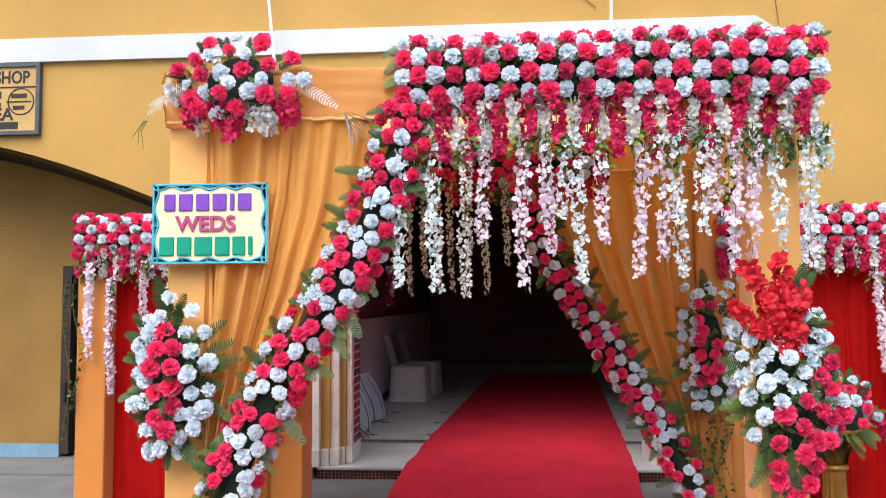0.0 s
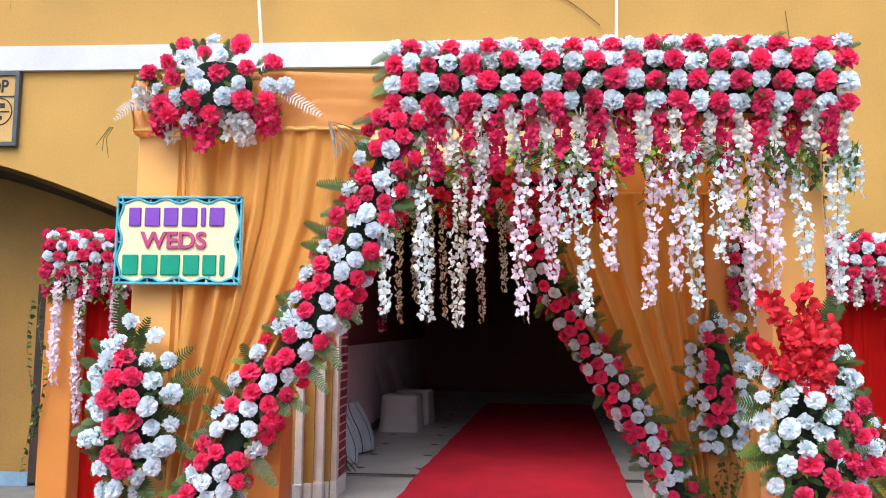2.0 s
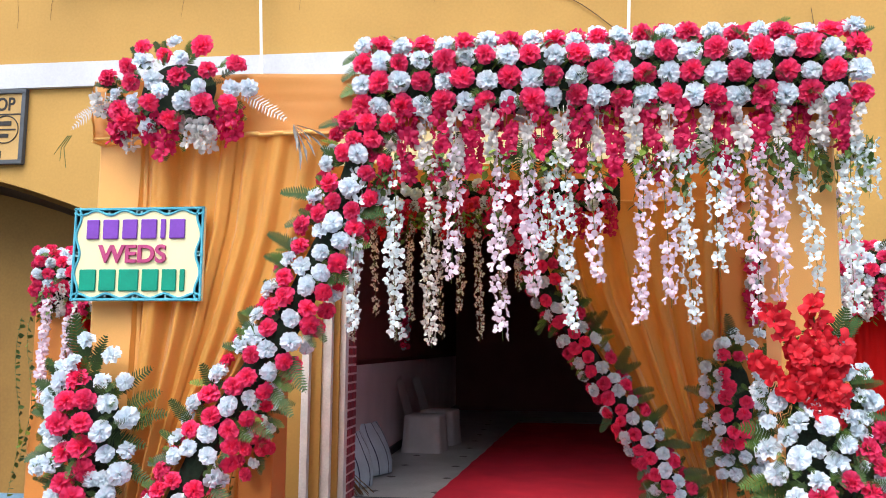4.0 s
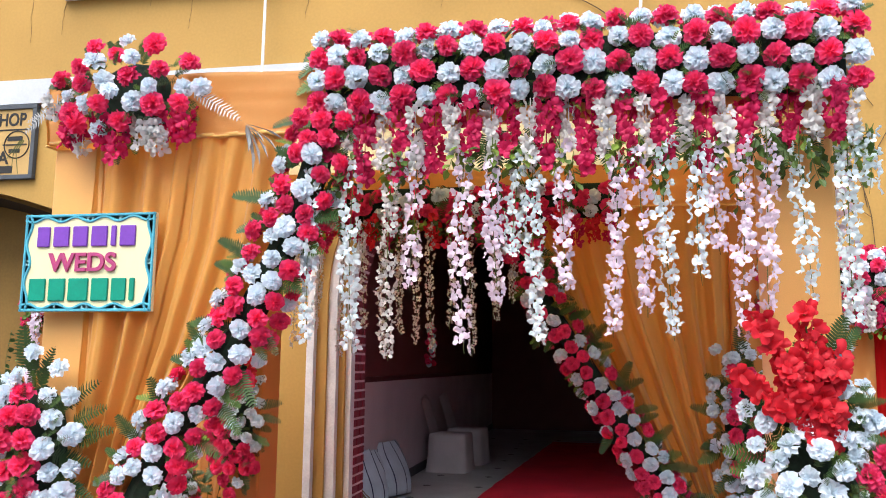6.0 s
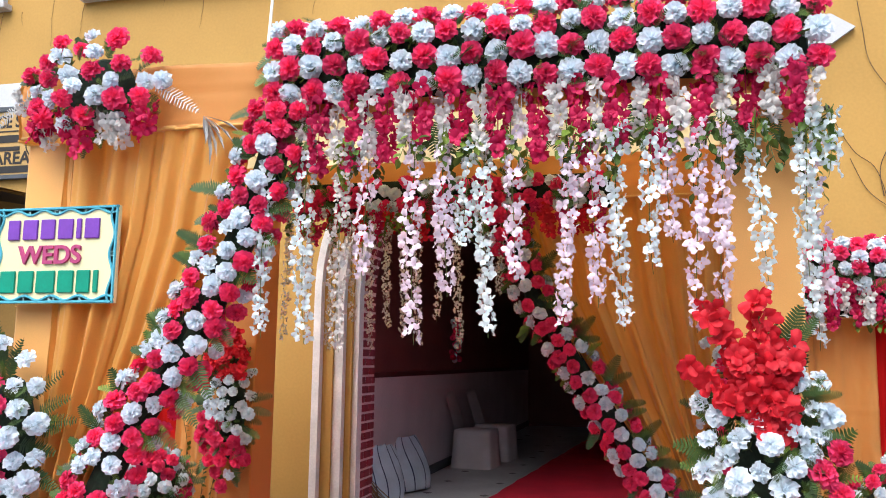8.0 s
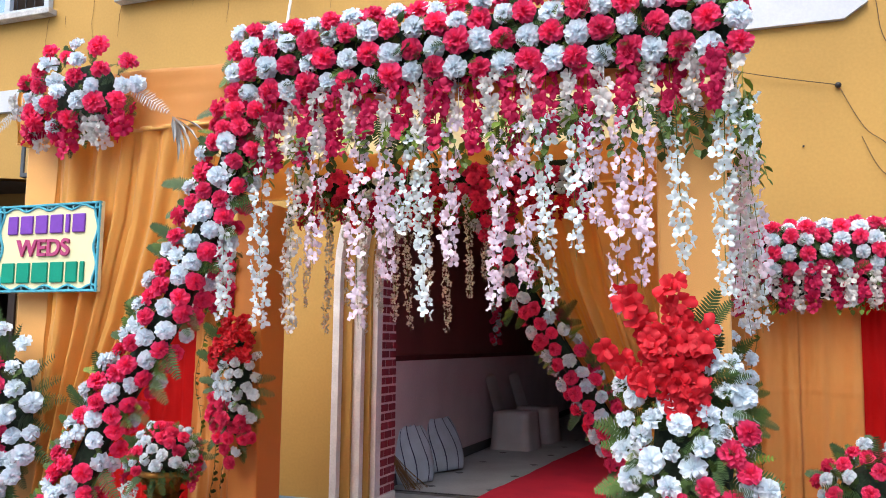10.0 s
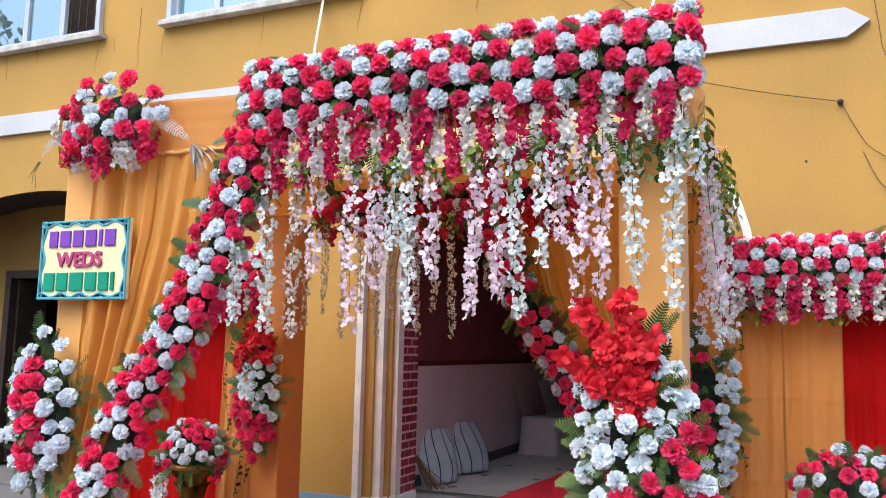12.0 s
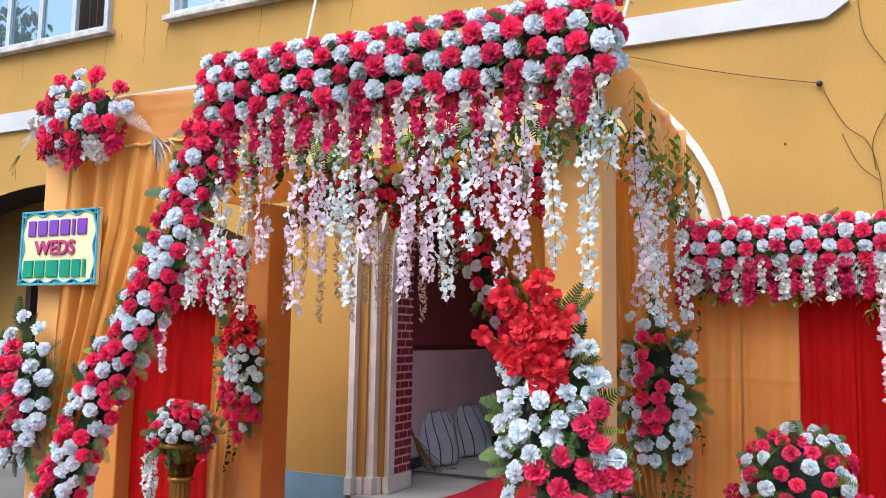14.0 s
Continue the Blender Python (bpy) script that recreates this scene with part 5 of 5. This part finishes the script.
lettering("AREA", 0.165, (-4.80, 7.243, 3.300), BLACK, sb, "word", 0.002, 1.0)
part("bar", box(-5.10, -4.55, 7.240, 7.246, 3.215, 3.280), BLACK, sb)
rg = bmesh.new()
for a, b in ((0, 1),):
    pts = [(-4.525 + 0.125 * math.cos(2 * math.pi * k / 32), 7.243, 3.475 + 0.125 * math.sin(2 * math.pi * k / 32)) for k in range(33)]
    tube(pts, 0.006, 5, rg)
part("emblem_ring", rg, BLACK, sb)
part("emblem_bar", box(-4.665, -4.425, 7.240, 7.246, 3.468, 3.480), BLACK, sb)
part("emblem_bar", box(-4.62, -4.47, 7.240, 7.246, 3.51, 3.55), BLACK, sb)
part("emblem_bar", box(-4.60, -4.49, 7.240, 7.246, 3.40, 3.435), BLACK, sb)

# ---- pipes, wires and cracks on the facade ----
for p, q in (((-1.69, 6.07, 2.75), (-2.21, 7.26, 4.87)), ((0.775, 5.905, 2.456), (0.985, 7.26, 4.87))):
    solid("leaning_pole", tube([Vector(p).lerp(Vector(q), k / 6) for k in range(7)] + [Vector(q) + Vector((0, 0, 0.4))], 0.013, 8), PIPE, p,
          "thin off-white pole leaning from the cloth roof to the facade", "pole", "leaning poles", smooth=True)
nail = (2.176, 7.25, 3.378)


def wire(points, label, radius=0.0036):
    pts = [Vector(p) for p in points]
    fine = []
    for i in range(len(pts) - 1):
        p0, p1, p2, p3 = pts[max(0, i - 1)], pts[i], pts[i + 1], pts[min(len(pts) - 1, i + 2)]
        for k in range(8):
            t = k / 8
            fine.append(0.5 * ((2 * p1) + (p2 - p0) * t + (2 * p0 - 5 * p1 + 4 * p2 - p3) * t * t + (3 * p1 - p0 - 3 * p2 + p3) * t ** 3))
    fine.append(pts[-1])
    return solid("cable", tube(fine, radius, 5), WIRE, points[0], label, "cable", "facade cables")


wire([(0.70, 7.24, 3.795), (1.19, 7.24, 3.635), (1.685, 7.24, 3.492), nail], "brown cable slung to a nail on the facade")
wire([nail, (2.262, 7.262, 3.19), (2.347, 7.262, 3.04), (2.467, 7.262, 2.927), (2.53, 7.262, 2.72), (2.55, 7.262, 2.48), (2.56, 7.262, 2.1)], "thin cable running down the facade", 0.0028)
wire([(2.40, 7.262, 4.3), (2.44, 7.262, 3.955), (2.475, 7.262, 3.70), (2.60, 7.262, 3.477)], "thin cable running down the facade", 0.0028)
wire([(2.72, 7.262, 3.35), (2.588, 7.262, 3.116), (2.502, 7.262, 2.924), (2.515, 7.262, 2.72)], "thin cable running down the facade", 0.0035)
wire([(2.31, 7.262, 3.0), (2.41, 7.262, 2.77), (2.545, 7.262, 2.64)], "thin cable running down the facade", 0.0028)
wire([(0.35, 7.262, 4.55), (0.60, 7.262, 4.40), (0.84, 7.262, 4.2)], "brown cable across the facade", 0.004)
bm = bmesh.new()
bmesh.ops.create_icosphere(bm, subdivisions=2, radius=0.022, matrix=Matrix.Translation((2.176, 7.258, 3.378)))
solid("nail", bm, IRON, (2.176, 7.258, 3.378), "rusty nail holding the cable", "nail")
rr = random.Random(61)
for x, z, n in ((-4.50, 5.10, 16), (-4.15, 4.81, 8), (-2.91, 4.78, 8), (-1.82, 4.80, 8), (-5.99, 4.81, 4), (-5.05, 4.80, 9), (-6.48, 4.79, 8), (-4.86, 4.80, 4), (-3.30, 4.80, 3), (-0.62, 4.72, 6), (1.6, 4.65, 6)):
    lean, off = rr.uniform(-0.02, 0.02), 0.0
    pts = []
    for k in range(n):
        off += lean * 0.5 + rr.uniform(-0.012, 0.012)
        pts.append((x + off, WY - 0.004, z - 0.045 * k))
    solid("dried_root", tube(pts, 0.0024, 4, None, 0.4), WIRE, pts[0], "thin dried root hanging on the facade", "root", "dried roots")
bm = box(1.932, 1.945, 7.268, 7.279, 2.955, 2.967, 0.002)
solid("screw", bm, IRON, (1.94, 7.27, 2.96), "small dark screw hole in the facade", "screw")

# ---- tree beside the yard, mirrored in the upper windows ----
rr = random.Random(81)
tree = empty("tree", (-15.5, -1.5, 0), "leafy green tree mirrored in the upper windows", "tree")
wood = tube([(-15.5, -1.5, 0), (-15.4, -1.4, 2.5), (-15.1, -1.2, 5.0), (-14.7, -0.8, 7.2)], 0.24, 10, None, 0.5)
tips = []
for k in range(9):
    a = 2.4 * k
    root = Vector((-15.1, -1.2, 4.6 + 0.3 * k))
    tip = root + Vector((math.cos(a) * rr.uniform(1.8, 3.4), math.sin(a) * rr.uniform(1.2, 2.4), rr.uniform(1.4, 3.0)))
    mid = root.lerp(tip, 0.5) + Vector((0, 0, 0.3))
    tube([root, mid, tip], 0.09, 6, wood, 0.2)
    tips += [(mid, tip)] * 3
part("trunk", wood, DARK_WOOD, tree)
crown = bmesh.new()
for mid, tip in tips:
    end = tip + Vector((rr.uniform(-1.1, 1.1), rr.uniform(-1, 1), rr.uniform(-0.9, 0.6)))
    tube([mid.lerp(tip, 0.6), end], 0.02, 4, crown, 0.3)
    for j in range(70):
        p = mid.lerp(tip, 0.6).lerp(end, rr.random()) + Vector((rr.gauss(0, 0.26), rr.gauss(0, 0.26), rr.gauss(0, 0.26)))
        turn = Matrix.Rotation(rr.uniform(0, 6.28), 4, "Z") @ Matrix.Rotation(rr.uniform(-2.2, -0.8), 4, "X")
        leaf_shape(crown, Matrix.Translation(p) @ turn, rr.uniform(0.16, 0.28), 0.085)
part("crown", crown, LEAF, tree)

# ---- bricks of the door reveal ----
reveal = empty("brick_reveal", (CX - 1.35, 7.7, 0.27), "maroon painted bricks with pale joints round the door", "brickwork", kind="structure")
brick_half = finish("brick", box(-0.006, 0.006, -0.069, 0.069, -0.0285, 0.0285, 0.003), BRICK)
brick_small = finish("brick", box(-0.006, 0.006, -0.029, 0.029, -0.0285, 0.0285, 0.003), BRICK)
z, k = 0.30, 0
while z < ZC:
    for s in (-1, 1):
        x = CX + s * (JAMB - 0.002)
        ys = (7.645, 7.805) if k % 2 else (7.605, 7.725, 7.845)
        for q, y in enumerate(ys):
            piece("brick", brick_half if (k % 2 or q == 1) else brick_small, reveal, Matrix.Translation((x, y, z)))
    z += 0.0765
    k += 1
for k in range(54):
    a = math.pi * (k + 0.5) / 54
    for q, y in enumerate((7.645, 7.805) if k % 2 else (7.605, 7.725, 7.845)):
        piece("brick", brick_half if (k % 2 or q == 1) else brick_small, reveal,
              Matrix.Translation((CX + (JAMB - 0.002) * math.cos(a), y, ZC + (JAMB - 0.002) * math.sin(a))) @ Matrix.Rotation(-a, 4, "Y"))

# ---- inside the hall ----
def covered_chair(x, y, turn, label):
    th = empty("covered_chair", (0, 0, 0), label, "chair", "hall chairs")
    sx, sd, sh, top = 0.25, 0.25, 0.50, 1.0
    seat = bmesh.new()
    rows = [(1.10, 0.0), (1.05, 0.2), (1.0, sh - 0.03), (0.96, sh)]
    rings = []
    for s, z in rows:
        ring_v = []
        for q in range(24):
            a = 2 * math.pi * q / 24
            cx, cy = math.cos(a), math.sin(a)
            m = max(abs(cx), abs(cy))
            w = 1 + (0.03 * math.sin(6 * a) if z < 0.1 else 0)
            ring_v.append(seat.verts.new((sx * s * w * (0.88 * cx / m + 0.12 * cx), sd * s * w * (0.88 * cy / m + 0.12 * cy), z)))
        rings.append(ring_v)
    for a, b in zip(rings, rings[1:]):
        for q in range(24):
            seat.faces.new((a[q], a[(q + 1) % 24], b[(q + 1) % 24], b[q]))
    seat.faces.new(rings[-1])
    part("seat_cover", seat, CHAIR_COVER, th, smooth=True)
    back = sheet(10, 10, lambda u, v: Vector(((u - 0.5) * 0.48 * (1 - 0.12 * v * v), 0.21 + 0.16 * v + 0.05 * (u - 0.5) ** 2, sh - 0.05 + (top - sh + 0.05) * v * (1 - 0.10 * (2 * u - 1) ** 2 * v))), 0.05)
    part("back_cover", back, CHAIR_COVER, th, smooth=True)
    th.matrix_basis = pose(x, y, 0.136, 0, 0, turn)
    return th


for y in (12.1, 13.0):
    covered_chair(-1.41 + 0.10 * (y - 12.1), y, 84 - 3 * (y - 12.4), "white cloth covered chair near the hall wall")


def sack_bag(x, y, turn, lean, label, h=0.56, w=0.26):
    """A slumped woven bag with dark stripes, leaning on the wall."""
    th = empty("woven_sack", (0, 0, 0), label, "sack", "sacks")
    r = random.Random(int(1000 * y))

    def skin(u, v, grow=0.0):
        a = 2 * math.pi * u
        belly = math.sin(math.pi * min(1, 0.18 + 0.80 * v)) ** 0.6
        ww = w * (0.55 + 0.45 * belly) + grow
        dd = 0.13 * belly * (1.1 - 0.8 * v) + 0.02 + grow
        return Vector((ww * math.cos(a), dd * math.sin(a), h * v)) * (1 + 0.05 * noise.noise(Vector((3 * math.cos(a), 3 * v, y))))
    body = sheet(28, 14, skin)
    body.faces.new([v for v in body.verts if abs(v.co.z) < 1e-4][:-1])
    part("bag", body, SACK, th, smooth=True)
    for u in (0.60, 0.685, 0.79, 0.88):
        part("stripe", sheet(1, 16, lambda p, q: skin(u + 0.009 * p + 0.01 * math.sin(5 * q), q, 0.004)), STRIPE, th, smooth=True)
    th.matrix_basis = pose(x, y, 0.136, lean, 0, turn)
    return th


sack_bag(-1.66, 9.02, 64, -10, "white woven sack with dark stripes leaning on the hall wall")
sack_bag(-1.63, 9.86, 66, -14, "white woven sack with dark stripes leaning on the hall wall", 0.58, 0.30)
br = empty("straw_broom", (-1.60, 8.52, 0.136), "straw broom lying against the sacks", "broom")
rr = random.Random(71)
for k in range(26):
    a, b = rr.uniform(-0.09, 0.09), rr.uniform(-0.12, 0.12)
    part("bristle", tube([(-1.70, 8.44, 0.52), (-1.62 + a * 0.5, 8.52 + b * 0.5, 0.34), (-1.50 + a, 8.62 + b, 0.145 + 0.01 * rr.random())], 0.0028, 4), STRAW, br)
part("handle", tube([(-1.76, 8.37, 0.72), (-1.69, 8.45, 0.50)], 0.014, 7), STRAW, br)

# garland on the hall wall
rr = random.Random(72)
hw = empty("hall_garland", (-1.2, 12.5, 1.75), "small red and orange flower garland hanging in the hall", "garland")
for k in range(26):
    flower(hw, REDS if k % 3 else WHITES, (-1.74 + rr.uniform(-0.02, 0.05), 12.2 + rr.uniform(-0.16, 0.16), 1.55 + 0.022 * k), (1, -1, 0), rr, 0.9, 0.6)
